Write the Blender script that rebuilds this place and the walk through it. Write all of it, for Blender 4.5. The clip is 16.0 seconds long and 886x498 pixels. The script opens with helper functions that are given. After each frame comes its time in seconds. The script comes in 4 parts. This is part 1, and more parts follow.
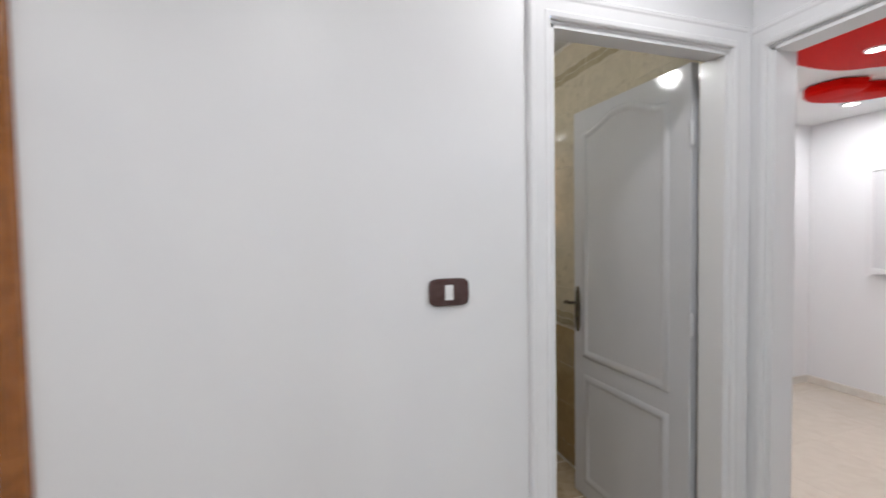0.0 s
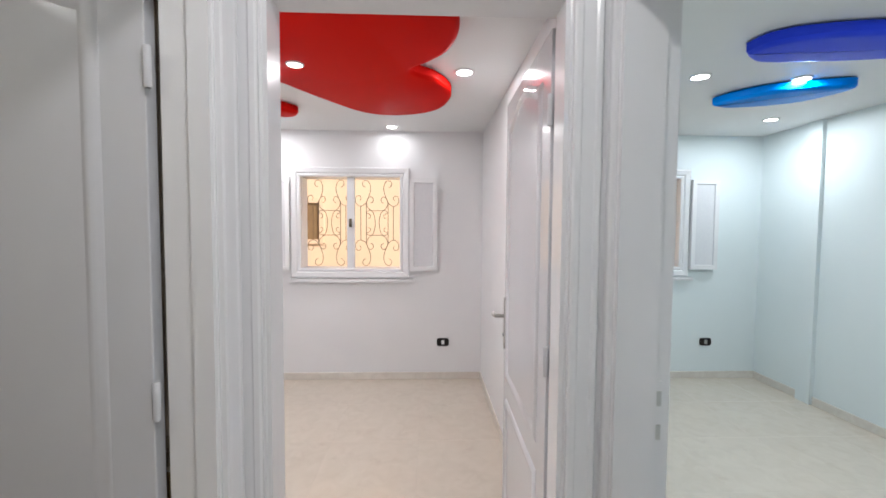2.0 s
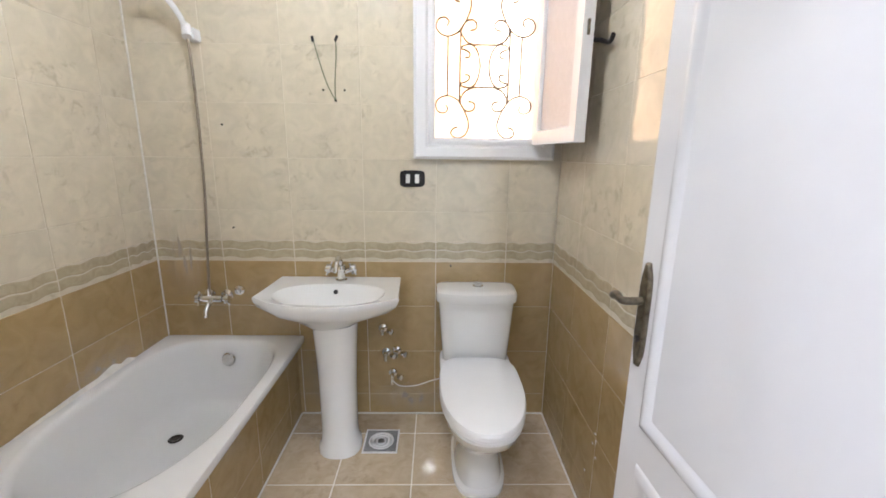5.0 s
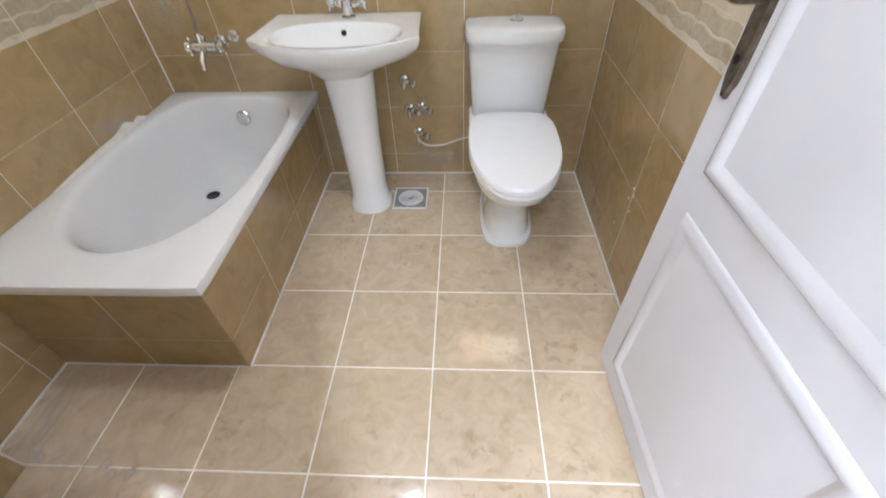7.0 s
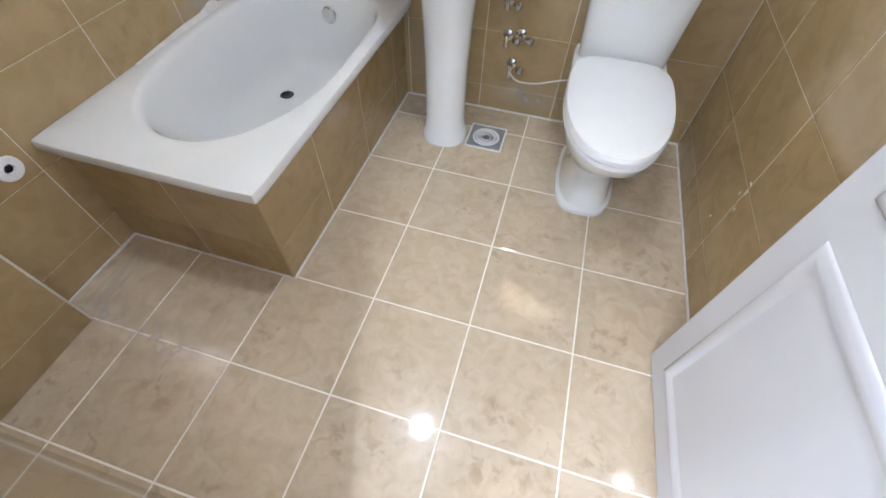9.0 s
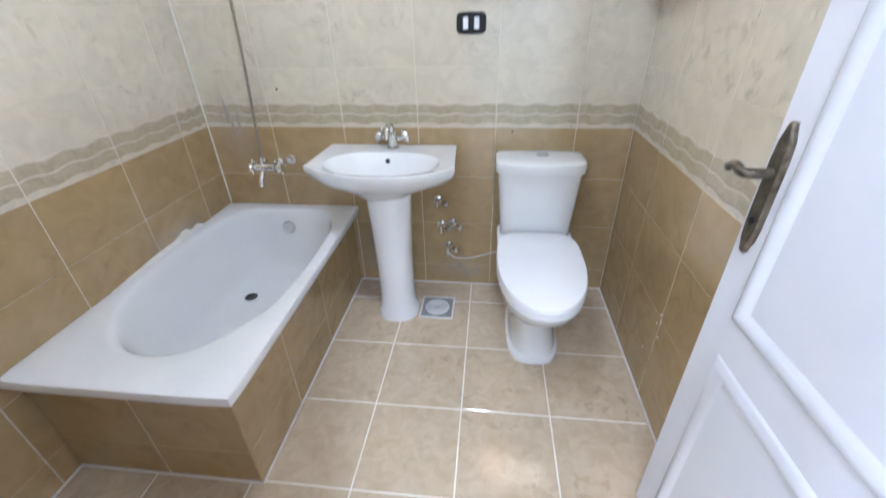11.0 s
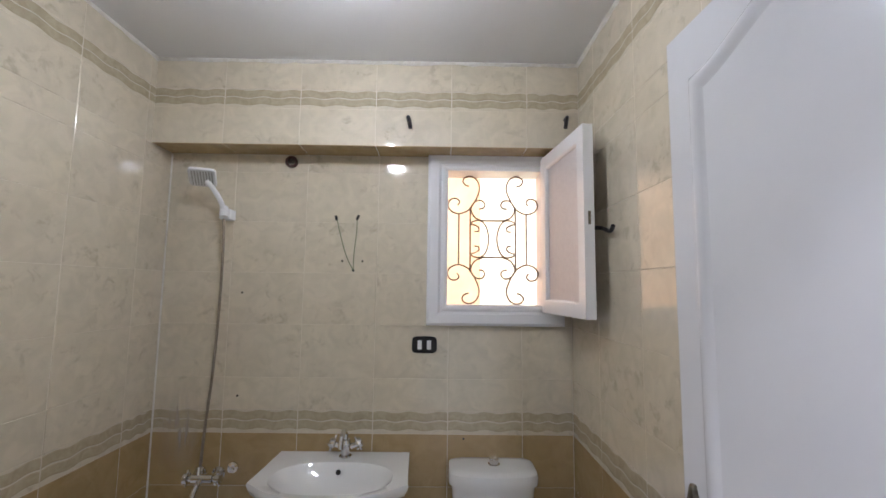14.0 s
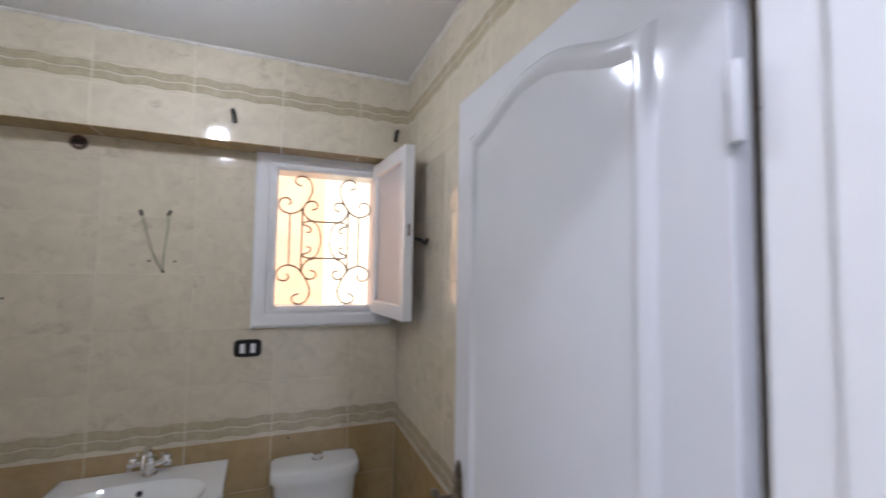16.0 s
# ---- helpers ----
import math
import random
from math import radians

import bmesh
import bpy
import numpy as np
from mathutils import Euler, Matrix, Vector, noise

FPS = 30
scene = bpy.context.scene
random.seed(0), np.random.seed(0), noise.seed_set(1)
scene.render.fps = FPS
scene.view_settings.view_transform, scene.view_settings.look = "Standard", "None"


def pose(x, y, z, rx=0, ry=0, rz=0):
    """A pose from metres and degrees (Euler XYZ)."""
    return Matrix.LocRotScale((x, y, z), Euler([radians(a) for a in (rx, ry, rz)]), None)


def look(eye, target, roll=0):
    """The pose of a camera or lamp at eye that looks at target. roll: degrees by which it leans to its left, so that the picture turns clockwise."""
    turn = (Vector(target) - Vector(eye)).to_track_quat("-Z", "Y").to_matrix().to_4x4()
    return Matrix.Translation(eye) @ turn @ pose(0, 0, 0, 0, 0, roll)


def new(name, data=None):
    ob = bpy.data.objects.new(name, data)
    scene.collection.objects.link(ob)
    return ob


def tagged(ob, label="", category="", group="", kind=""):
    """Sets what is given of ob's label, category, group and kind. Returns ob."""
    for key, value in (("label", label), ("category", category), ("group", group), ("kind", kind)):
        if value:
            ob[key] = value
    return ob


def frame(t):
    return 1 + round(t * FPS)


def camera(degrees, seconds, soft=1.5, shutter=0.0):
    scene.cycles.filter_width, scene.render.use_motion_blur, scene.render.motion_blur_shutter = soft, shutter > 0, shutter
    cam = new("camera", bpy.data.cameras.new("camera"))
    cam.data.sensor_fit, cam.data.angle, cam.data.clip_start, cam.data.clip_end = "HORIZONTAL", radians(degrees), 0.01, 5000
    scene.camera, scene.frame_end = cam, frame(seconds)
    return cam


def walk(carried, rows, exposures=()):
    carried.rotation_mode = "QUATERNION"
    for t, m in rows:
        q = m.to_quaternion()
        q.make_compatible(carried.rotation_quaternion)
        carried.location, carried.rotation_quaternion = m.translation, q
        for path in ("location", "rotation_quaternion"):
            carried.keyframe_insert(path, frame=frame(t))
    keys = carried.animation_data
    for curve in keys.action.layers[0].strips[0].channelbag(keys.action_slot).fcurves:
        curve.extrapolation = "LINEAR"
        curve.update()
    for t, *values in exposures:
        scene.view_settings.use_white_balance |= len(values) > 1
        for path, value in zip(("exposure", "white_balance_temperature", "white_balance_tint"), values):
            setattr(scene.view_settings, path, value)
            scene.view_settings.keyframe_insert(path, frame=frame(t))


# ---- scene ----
# ---- camera and walk ----
cam = camera(94.6, 16.0, soft=1.6, shutter=0.3)
PATH = [
    (0, look((-1.489, -3.035, 1.447), (-0.894, -1.127, 1.376), -0.9)),
    (0.5, look((-1.423, -2.762, 1.445), (-0.143, -1.226, 1.398), -0.5)),
    (1, look((-1.383, -2.562, 1.443), (0.478, -1.834, 1.356), -0.9)),
    (1.5, look((-1.176, -2.491, 1.439), (0.813, -2.295, 1.371), -1.0)),
    (2, look((-1.030, -2.428, 1.473), (0.967, -2.496, 1.375), 0.4)),
    (2.5, look((-0.897, -2.312, 1.471), (1.099, -2.187, 1.446), 0.8)),
    (3, look((-0.811, -2.218, 1.476), (1.031, -1.464, 1.287), 0.3)),
    (3.5, look((-0.580, -2.186, 1.422), (0.608, -0.587, 1.240), 0.8)),
    (4, look((-0.579, -2.169, 1.423), (-0.120, -0.244, 1.131), -0.9)),
    (4.2, look((-0.596, -2.130, 1.408), (-0.262, -0.183, 1.097), -0.5)),
    (6.3, look((-0.584, -1.888, 1.327), (-0.710, -0.149, 0.347), -0.6)),
    (6.5, look((-0.590, -1.887, 1.301), (-0.711, -0.222, 0.199), -1.0)),
    (7, look((-0.590, -1.860, 1.237), (-0.686, -0.428, -0.156), -2.3)),
    (7.5, look((-0.600, -1.821, 1.198), (-0.679, -0.598, -0.383), -2.0)),
    (8, look((-0.608, -1.768, 1.182), (-0.742, -0.682, -0.492), -1.7)),
    (8.2, look((-0.619, -1.753, 1.181), (-0.823, -0.680, -0.495), -1.0)),
    (10.3, look((-0.626, -1.769, 1.263), (-1.031, -0.348, -0.085), 3.9)),
    (10.5, look((-0.617, -1.795, 1.265), (-0.945, -0.306, -0.029), -0.0)),
    (11, look((-0.616, -1.856, 1.324), (-0.823, -0.149, 0.303), -1.5)),
    (11.5, look((-0.609, -1.916, 1.461), (-0.767, 0.017, 0.974), -1.2)),
    (12, look((-0.588, -1.934, 1.564), (-0.754, 0.054, 1.417), -0.2)),
    (12.5, look((-0.581, -1.944, 1.561), (-0.775, 0.047, 1.552), -0.3)),
    (13, look((-0.594, -1.957, 1.541), (-0.667, 0.037, 1.707), 0.5)),
    (13.5, look((-0.625, -1.973, 1.545), (-0.601, 0.019, 1.752), -0.7)),
    (14, look((-0.638, -1.979, 1.535), (-0.621, 0.014, 1.723), 0.7)),
    (14.5, look((-0.645, -1.980, 1.552), (-0.613, 0.006, 1.817), 0.0)),
    (15, look((-0.646, -1.977, 1.548), (-0.624, -0.002, 1.862), 0.1)),
    (15.5, look((-0.662, -1.977, 1.548), (-0.416, -0.004, 1.781), 0.4)),
    (16, look((-0.556, -2.108, 1.630), (0.161, -0.245, 1.741), 0.9)),
]
EXPOSURES = [(0.0, 0.42, 6150, 12), (0.5, 0.47, 6150, 12), (2.1, 0.48, 6150, 12), (2.5, 0.57, 6250, 16), (3.0, 0.4, 6050, 10), (3.5, 0.48, 6200, 13), (4.2, 1.52, 5950, 16), (6.3, 2.37, 5550, 15), (8.2, 2.37, 5500, 15), (10.3, 2.60, 5000, 13), (11.0, 2.47, 5000, 15),
             (11.5, 2.0, 5250, 18), (12.2, 1.22, 5560, 18), (14.0, 1.21, 5560, 18), (15.2, 1.21, 5560, 18), (16.0, 1.04, 5450, 19)]
walk(cam, PATH, EXPOSURES)

# ---- world, sun, exposure ----
SUN_EL, SUN_AZ = radians(30), radians(215)
world = bpy.data.worlds.new("sky")
scene.world = world
world.use_nodes = True
wn = world.node_tree.nodes
sky = wn.new("ShaderNodeTexSky")
sky.sky_type = "NISHITA"
sky.sun_disc = False
sky.sun_elevation, sky.sun_rotation = SUN_EL, SUN_AZ
wn["Background"].inputs[1].default_value = 0.13
world.node_tree.links.new(sky.outputs[0], wn["Background"].inputs[0])
sun_data = bpy.data.lights.new("sun", "SUN")
sun_data.energy, sun_data.angle, sun_data.color = 3.4, radians(0.5), (1.0, 0.93, 0.82)
sun = new("sun", sun_data)
sun.matrix_world = look((-6, -6, 9), (-6 - math.sin(SUN_AZ) * math.cos(SUN_EL), -6 - math.cos(SUN_AZ) * math.cos(SUN_EL), 9 - math.sin(SUN_EL)))


def downlight(x, y, z, watts, size, colour):
    """The light of one ceiling lamp, just under its lens."""
    d = bpy.data.lights.new("lamp_light", "AREA")
    d.shape, d.size, d.energy, d.color = "DISK", size, watts, colour
    ob = new("lamp_light", d)
    ob.location = (x, y, z)
    return ob


COOL = (1.0, 0.97, 0.93)
BATH_LAMP = (-0.965, -0.99, 2.43)
RED_LAMPS = [(1.18, -1.72), (1.42, -2.63), (2.74, -2.085), (2.45, -0.95), (0.75, -0.95)]
BLUE_LAMPS = [(1.42, -4.05), (1.42, -4.68), (2.31, -5.25), (0.1, -4.3)]
# First placed by the door leaf's shadow; the others unseen, added to light the hall.
ASSUMED_HALL_LAMPS = [(-0.62, -2.42), (-1.6, -3.1), (-2.6, -3.3), (-2.2, -5.0)]
LAMPS = [(x, y, 2.385 if k else 2.318, (5.3, 3.2, 1.0, 5.8, 5.8)[k], 0.09, COOL) for k, (x, y) in enumerate(RED_LAMPS)]
LAMPS += [(x, y, 2.385, 6.3, 0.09, (0.93, 1.0, 1.0)) for x, y in BLUE_LAMPS]
LAMPS += [(x, y, 2.485, (3.6, 5.6, 6.0, 7.0)[k], 0.16, COOL) for k, (x, y) in enumerate(ASSUMED_HALL_LAMPS)]
for row in LAMPS:
    downlight(*row)

# ---- materials ----
def material(name, colour, rough=0.5, metal=0.0, second=None, scale=8.0, amount=0.5, fine=120.0, bump=0.0, coat=0.0, spread=0.0, warp=1.0, rough_var=0.0, spec=0.5):
    """A surface with a large and a fine variation, both at real-world size; spread: how much pieces differ from each other."""
    m = bpy.data.materials.new(name)
    m.use_nodes = True
    nt = m.node_tree
    n, li = nt.nodes, nt.links
    b = n["Principled BSDF"]
    b.inputs["Roughness"].default_value, b.inputs["Metallic"].default_value = rough, metal
    b.inputs["Coat Weight"].default_value = coat
    b.inputs["Specular IOR Level"].default_value = spec
    b.inputs["Coat Roughness"].default_value = 0.035
    tc, info = n.new("ShaderNodeTexCoord"), n.new("ShaderNodeObjectInfo")
    off = n.new("ShaderNodeVectorMath")
    off.operation = "ADD"
    mul = n.new("ShaderNodeMath")
    mul.operation = "MULTIPLY"
    mul.inputs[1].default_value = 37.0
    li.new(info.outputs["Random"], mul.inputs[0])
    li.new(tc.outputs["Object"], off.inputs[0])
    li.new(mul.outputs[0], off.inputs[1])
    big, small = n.new("ShaderNodeTexNoise"), n.new("ShaderNodeTexNoise")
    for node, s, detail in ((big, scale, 5.0), (small, fine, 3.0)):
        node.inputs["Scale"].default_value, node.inputs["Detail"].default_value = s, detail
        node.inputs["Distortion"].default_value = warp
        li.new(off.outputs[0], node.inputs["Vector"])
    ramp = n.new("ShaderNodeMapRange")
    ramp.inputs["From Min"].default_value, ramp.inputs["From Max"].default_value = 0.35, 0.68
    li.new(big.outputs["Fac"], ramp.inputs["Value"])
    mix = n.new("ShaderNodeMix")
    mix.data_type = "RGBA"
    mix.inputs["A"].default_value = (*colour, 1)
    mix.inputs["B"].default_value = (*(second or [c * 0.9 for c in colour]), 1)
    fac = n.new("ShaderNodeMath")
    fac.operation = "MULTIPLY"
    fac.inputs[1].default_value = amount
    li.new(ramp.outputs["Result"], fac.inputs[0])
    li.new(fac.outputs[0], mix.inputs["Factor"])
    hsv = n.new("ShaderNodeHueSaturation")
    li.new(mix.outputs["Result"], hsv.inputs["Color"])
    val = n.new("ShaderNodeMapRange")
    val.inputs["To Min"].default_value, val.inputs["To Max"].default_value = 1 - spread, 1 + spread
    li.new(info.outputs["Random"], val.inputs["Value"])
    li.new(val.outputs["Result"], hsv.inputs["Value"])
    li.new(hsv.outputs["Color"], b.inputs["Base Color"])
    if rough_var:
        rv = n.new("ShaderNodeMapRange")
        rv.inputs["To Min"].default_value, rv.inputs["To Max"].default_value = rough - rough_var, rough + rough_var
        li.new(big.outputs["Fac"], rv.inputs["Value"])
        li.new(rv.outputs["Result"], b.inputs["Roughness"])
    if bump:
        bp = n.new("ShaderNodeBump")
        bp.inputs["Strength"].default_value, bp.inputs["Distance"].default_value = bump, 0.002
        li.new(small.outputs["Fac"], bp.inputs["Height"])
        li.new(bp.outputs["Normal"], b.inputs["Normal"])
    return m


def marbled(name, colour, vein, dark, rough, vein_scale=6.0, spread=0.02, cloud=14.0, depth=0.85, line=0.42, width=0.035):
    """Glazed ceramic with soft clouds and broken darker flecks."""
    m = material(name, colour, rough, second=dark, scale=cloud, amount=depth, bump=0.015, coat=0.35, spread=spread, warp=1.0, fine=300)
    nt = m.node_tree
    n, li = nt.nodes, nt.links
    off = [x for x in n if x.type == "VECT_MATH"][0]
    tex = n.new("ShaderNodeTexNoise")
    tex.inputs["Scale"].default_value, tex.inputs["Detail"].default_value, tex.inputs["Distortion"].default_value = vein_scale, 8.0, 0.5
    li.new(off.outputs[0], tex.inputs["Vector"])
    tex.inputs["Roughness"].default_value = 0.62
    thin = n.new("ShaderNodeMapRange")
    thin.inputs["From Min"].default_value, thin.inputs["From Max"].default_value = 0.53, 0.53 + width
    thin.inputs["To Min"].default_value, thin.inputs["To Max"].default_value = 0.0, line
    li.new(tex.outputs["Fac"], thin.inputs["Value"])
    patch = n.new("ShaderNodeTexNoise")
    patch.inputs["Scale"].default_value = 5.0
    li.new(off.outputs[0], patch.inputs["Vector"])
    pr = n.new("ShaderNodeMapRange")
    pr.inputs["From Min"].default_value, pr.inputs["From Max"].default_value = 0.45, 0.65
    li.new(patch.outputs["Fac"], pr.inputs["Value"])
    both = n.new("ShaderNodeMath")
    both.operation = "MULTIPLY"
    li.new(thin.outputs["Result"], both.inputs[0])
    li.new(pr.outputs["Result"], both.inputs[1])
    mix = n.new("ShaderNodeMix")
    mix.data_type = "RGBA"
    mix.inputs["B"].default_value = (*vein, 1)
    hsv = [x for x in n if x.type == "HUE_SAT"][0]
    b = n["Principled BSDF"]
    li.new(hsv.outputs["Color"], mix.inputs["A"])
    li.new(both.outputs[0], mix.inputs["Factor"])
    li.new(mix.outputs["Result"], b.inputs["Base Color"])
    return m


def glowing(name, colour, strength):
    m = bpy.data.materials.new(name)
    m.use_nodes = True
    b = m.node_tree.nodes["Principled BSDF"]
    b.inputs["Base Color"].default_value = (*colour, 1)
    b.inputs["Emission Color"].default_value = (*colour, 1)
    b.inputs["Emission Strength"].default_value = strength
    return m


def glassy(name, colour, rough):
    m = bpy.data.materials.new(name)
    m.use_nodes = True
    b = m.node_tree.nodes["Principled BSDF"]
    b.inputs["Base Color"].default_value = (*colour, 1)
    b.inputs["Roughness"].default_value = rough
    b.inputs["Transmission Weight"].default_value = 1.0
    b.inputs["IOR"].default_value = 1.45
    return m


def chalky(name, colour, cover):
    """Dried cement haze: thin streaks that fade out from the middle of their patch."""
    m = bpy.data.materials.new(name)
    m.use_nodes = True
    n, li = m.node_tree.nodes, m.node_tree.links
    b = n["Principled BSDF"]
    b.inputs["Base Color"].default_value, b.inputs["Roughness"].default_value = (*colour, 1), 0.8
    tc, tex, ball = n.new("ShaderNodeTexCoord"), n.new("ShaderNodeTexNoise"), n.new("ShaderNodeTexGradient")
    ball.gradient_type = "SPHERICAL"
    tex.inputs["Scale"].default_value, tex.inputs["Detail"].default_value, tex.inputs["Distortion"].default_value = 2.2, 3.0, 0.2
    streak = n.new("ShaderNodeMapping")
    streak.inputs["Scale"].default_value = (2.6, 0.7, 1.0)
    li.new(tc.outputs["Object"], streak.inputs["Vector"])
    li.new(streak.outputs[0], tex.inputs["Vector"])
    li.new(tc.outputs["Object"], ball.inputs["Vector"])
    r = n.new("ShaderNodeMapRange")
    r.inputs["From Min"].default_value, r.inputs["From Max"].default_value, r.inputs["To Max"].default_value = 0.25, 0.85, cover
    li.new(tex.outputs["Fac"], r.inputs["Value"])
    k = n.new("ShaderNodeMath")
    k.operation = "MULTIPLY"
    li.new(r.outputs["Result"], k.inputs[0])
    li.new(ball.outputs["Fac"], k.inputs[1])
    li.new(k.outputs[0], b.inputs["Alpha"])
    return m


PAINT = material("wall_paint", (0.80, 0.80, 0.81), 0.42, second=(0.76, 0.76, 0.78), scale=1.6, amount=0.6, bump=0.05, fine=260, rough_var=0.06)
PAINT_BLUE = material("wall_paint_aqua", (0.75, 0.81, 0.82), 0.42, second=(0.72, 0.79, 0.80), scale=1.6, amount=0.6, bump=0.05, fine=260)
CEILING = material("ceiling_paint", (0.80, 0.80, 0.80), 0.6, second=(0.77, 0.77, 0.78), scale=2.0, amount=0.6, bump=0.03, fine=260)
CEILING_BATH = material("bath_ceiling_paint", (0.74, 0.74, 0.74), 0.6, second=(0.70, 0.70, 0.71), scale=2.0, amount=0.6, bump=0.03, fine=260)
DOOR = material("door_gloss_paint", (0.65, 0.655, 0.68), 0.11, second=(0.61, 0.615, 0.645), scale=3.0, amount=0.5, bump=0.03, fine=70, rough_var=0.03)
TRIM = material("trim_gloss_paint", (0.80, 0.80, 0.81), 0.2, second=(0.76, 0.76, 0.78), scale=4.0, amount=0.5, bump=0.06, fine=90, rough_var=0.05)
WOOD = material("varnished_wood", (0.34, 0.12, 0.022), 0.22, second=(0.22, 0.07, 0.012), scale=14, amount=0.8, bump=0.04, coat=0.5)
FLOOR_GROUT = material("floor_grout", (0.86, 0.83, 0.76), 0.8, second=(0.76, 0.71, 0.62), scale=6, amount=0.7, bump=0.3)
GROUT = material("grout", (0.70, 0.645, 0.53), 0.8, second=(0.60, 0.54, 0.42), scale=5, amount=0.7, bump=0.3)
CREAM_TILE = marbled("cream_wall_tile", (0.66, 0.59, 0.455), (0.42, 0.37, 0.27), (0.56, 0.505, 0.385), 0.09, 19.0, 0.025, 13.0, 0.8, 0.7, 0.13)
TAN_TILE = marbled("tan_wall_tile", (0.42, 0.305, 0.15), (0.27, 0.185, 0.08), (0.345, 0.245, 0.11), 0.10, 13.0, 0.035, 11.0, 0.85, 0.5, 0.14)
FLOOR_TILE = marbled("bath_floor_tile", (0.585, 0.48, 0.34), (0.29, 0.205, 0.12), (0.48, 0.38, 0.25), 0.07, 24.0, 0.025, 17.0, 0.85, 0.45, 0.10)
WAVE = material("border_wave_glaze", (0.48, 0.415, 0.285), 0.15, second=(0.38, 0.325, 0.215), scale=30, amount=0.9, coat=0.3)
ROOM_TILE = marbled("room_floor_tile", (0.64, 0.57, 0.48), (0.50, 0.42, 0.34), (0.59, 0.52, 0.43), 0.2, 7.0, 0.02, 9.0, 0.8, 0.4, 0.14)
ROOM_GROUT = material("room_floor_grout", (0.58, 0.52, 0.44), 0.8, bump=0.2)
SKIRTING = material("skirting_tile", (0.74, 0.70, 0.64), 0.25, second=(0.66, 0.61, 0.55), scale=12, amount=0.8)
CERAMIC = material("white_ceramic", (0.80, 0.80, 0.79), 0.07, second=(0.77, 0.77, 0.76), scale=3, amount=0.4, coat=0.6)
PLASTIC = material("white_plastic", (0.80, 0.80, 0.80), 0.25, scale=4, amount=0.3)
ACRYLIC = material("tub_acrylic", (0.79, 0.79, 0.79), 0.12, second=(0.75, 0.75, 0.76), scale=3, amount=0.5, coat=0.4)
CHROME = material("chrome", (0.80, 0.80, 0.80), 0.09, metal=1.0, second=(0.62, 0.61, 0.58), scale=40, amount=0.6)
BRONZE = material("antique_bronze", (0.22, 0.19, 0.14), 0.35, metal=0.9, second=(0.09, 0.075, 0.055), scale=40, amount=0.9, bump=0.1)
STEEL = material("brushed_steel", (0.55, 0.54, 0.52), 0.3, metal=1.0, scale=60, amount=0.6)
DRAIN = material("dull_zinc", (0.30, 0.30, 0.30), 0.45, metal=0.2, second=(0.20, 0.20, 0.20), scale=50, amount=0.8)
BLACK = material("black_plastic", (0.014, 0.012, 0.012), 0.3, scale=30, amount=0.5, spec=0.3)
BROWN_PLASTIC = material("brown_switch_plastic", (0.060, 0.028, 0.025), 0.2, second=(0.10, 0.06, 0.055), scale=25, amount=0.8)
IRON = material("painted_iron", (0.24, 0.15, 0.08), 0.5, second=(0.15, 0.09, 0.05), scale=60, amount=0.9, bump=0.2)
CAULK = material("white_cement_smear", (0.72, 0.70, 0.66), 0.8, second=(0.60, 0.57, 0.50), scale=25, amount=0.8, bump=0.5)
HOSE = material("dull_hose_metal", (0.36, 0.31, 0.25), 0.35, metal=0.7, second=(0.22, 0.18, 0.14), scale=90, amount=0.8, bump=0.3, fine=400)
GREEN_WIRE = material("wire_sheath", (0.16, 0.19, 0.11), 0.5, scale=60)
RED = material("red_gloss_paint", (0.60, 0.005, 0.002), 0.5, second=(0.56, 0.005, 0.003), scale=3, amount=0.5, spec=0.03)
BLUE = material("blue_gloss_paint", (0.03, 0.07, 0.80), 0.38, second=(0.03, 0.06, 0.70), scale=3, amount=0.5, spec=0.12)
AZURE = material("azure_gloss_paint", (0.0, 0.25, 0.85), 0.38, second=(0.0, 0.22, 0.78), scale=3, amount=0.5, spec=0.12)
PANE = glassy("clear_glass", (1, 1, 1), 0.0)
FROSTED = material("frosted_glass", (0.60, 0.57, 0.58), 0.3, second=(0.53, 0.50, 0.51), scale=60, amount=0.8, bump=0.6, fine=400)
CHALK = chalky("dried_cement_haze", (0.84, 0.76, 0.64), 0.75)
LENS = glowing("lamp_lens", (1.0, 0.97, 0.92), 14.0)
GLOBE = glowing("lit_opal_globe", (0.985, 0.985, 0.925), 85.0)
FACADE = material("peach_render", (0.80, 0.60, 0.42), 0.85, second=(0.74, 0.54, 0.36), scale=1.2, amount=0.8, bump=0.3)
FACADE_PEACH = material("deep_peach_render", (0.68, 0.45, 0.26), 0.85, second=(0.60, 0.38, 0.20), scale=1.5, amount=0.8, bump=0.3)
FACADE_CREAM = material("cream_render", (0.86, 0.76, 0.52), 0.85, second=(0.80, 0.69, 0.45), scale=1.2, amount=0.8, bump=0.3)
FACADE_STONE = material("golden_stone", (0.55, 0.38, 0.16), 0.85, second=(0.40, 0.26, 0.10), scale=6, amount=0.9, bump=0.5)
DARK_GLASS = material("brown_window_shutter", (0.24, 0.15, 0.07), 0.5, second=(0.17, 0.10, 0.05), scale=4)
SOIL = material("sandy_ground", (0.30, 0.24, 0.16), 0.9, second=(0.22, 0.17, 0.11), scale=1.5, amount=0.9, bump=0.5)


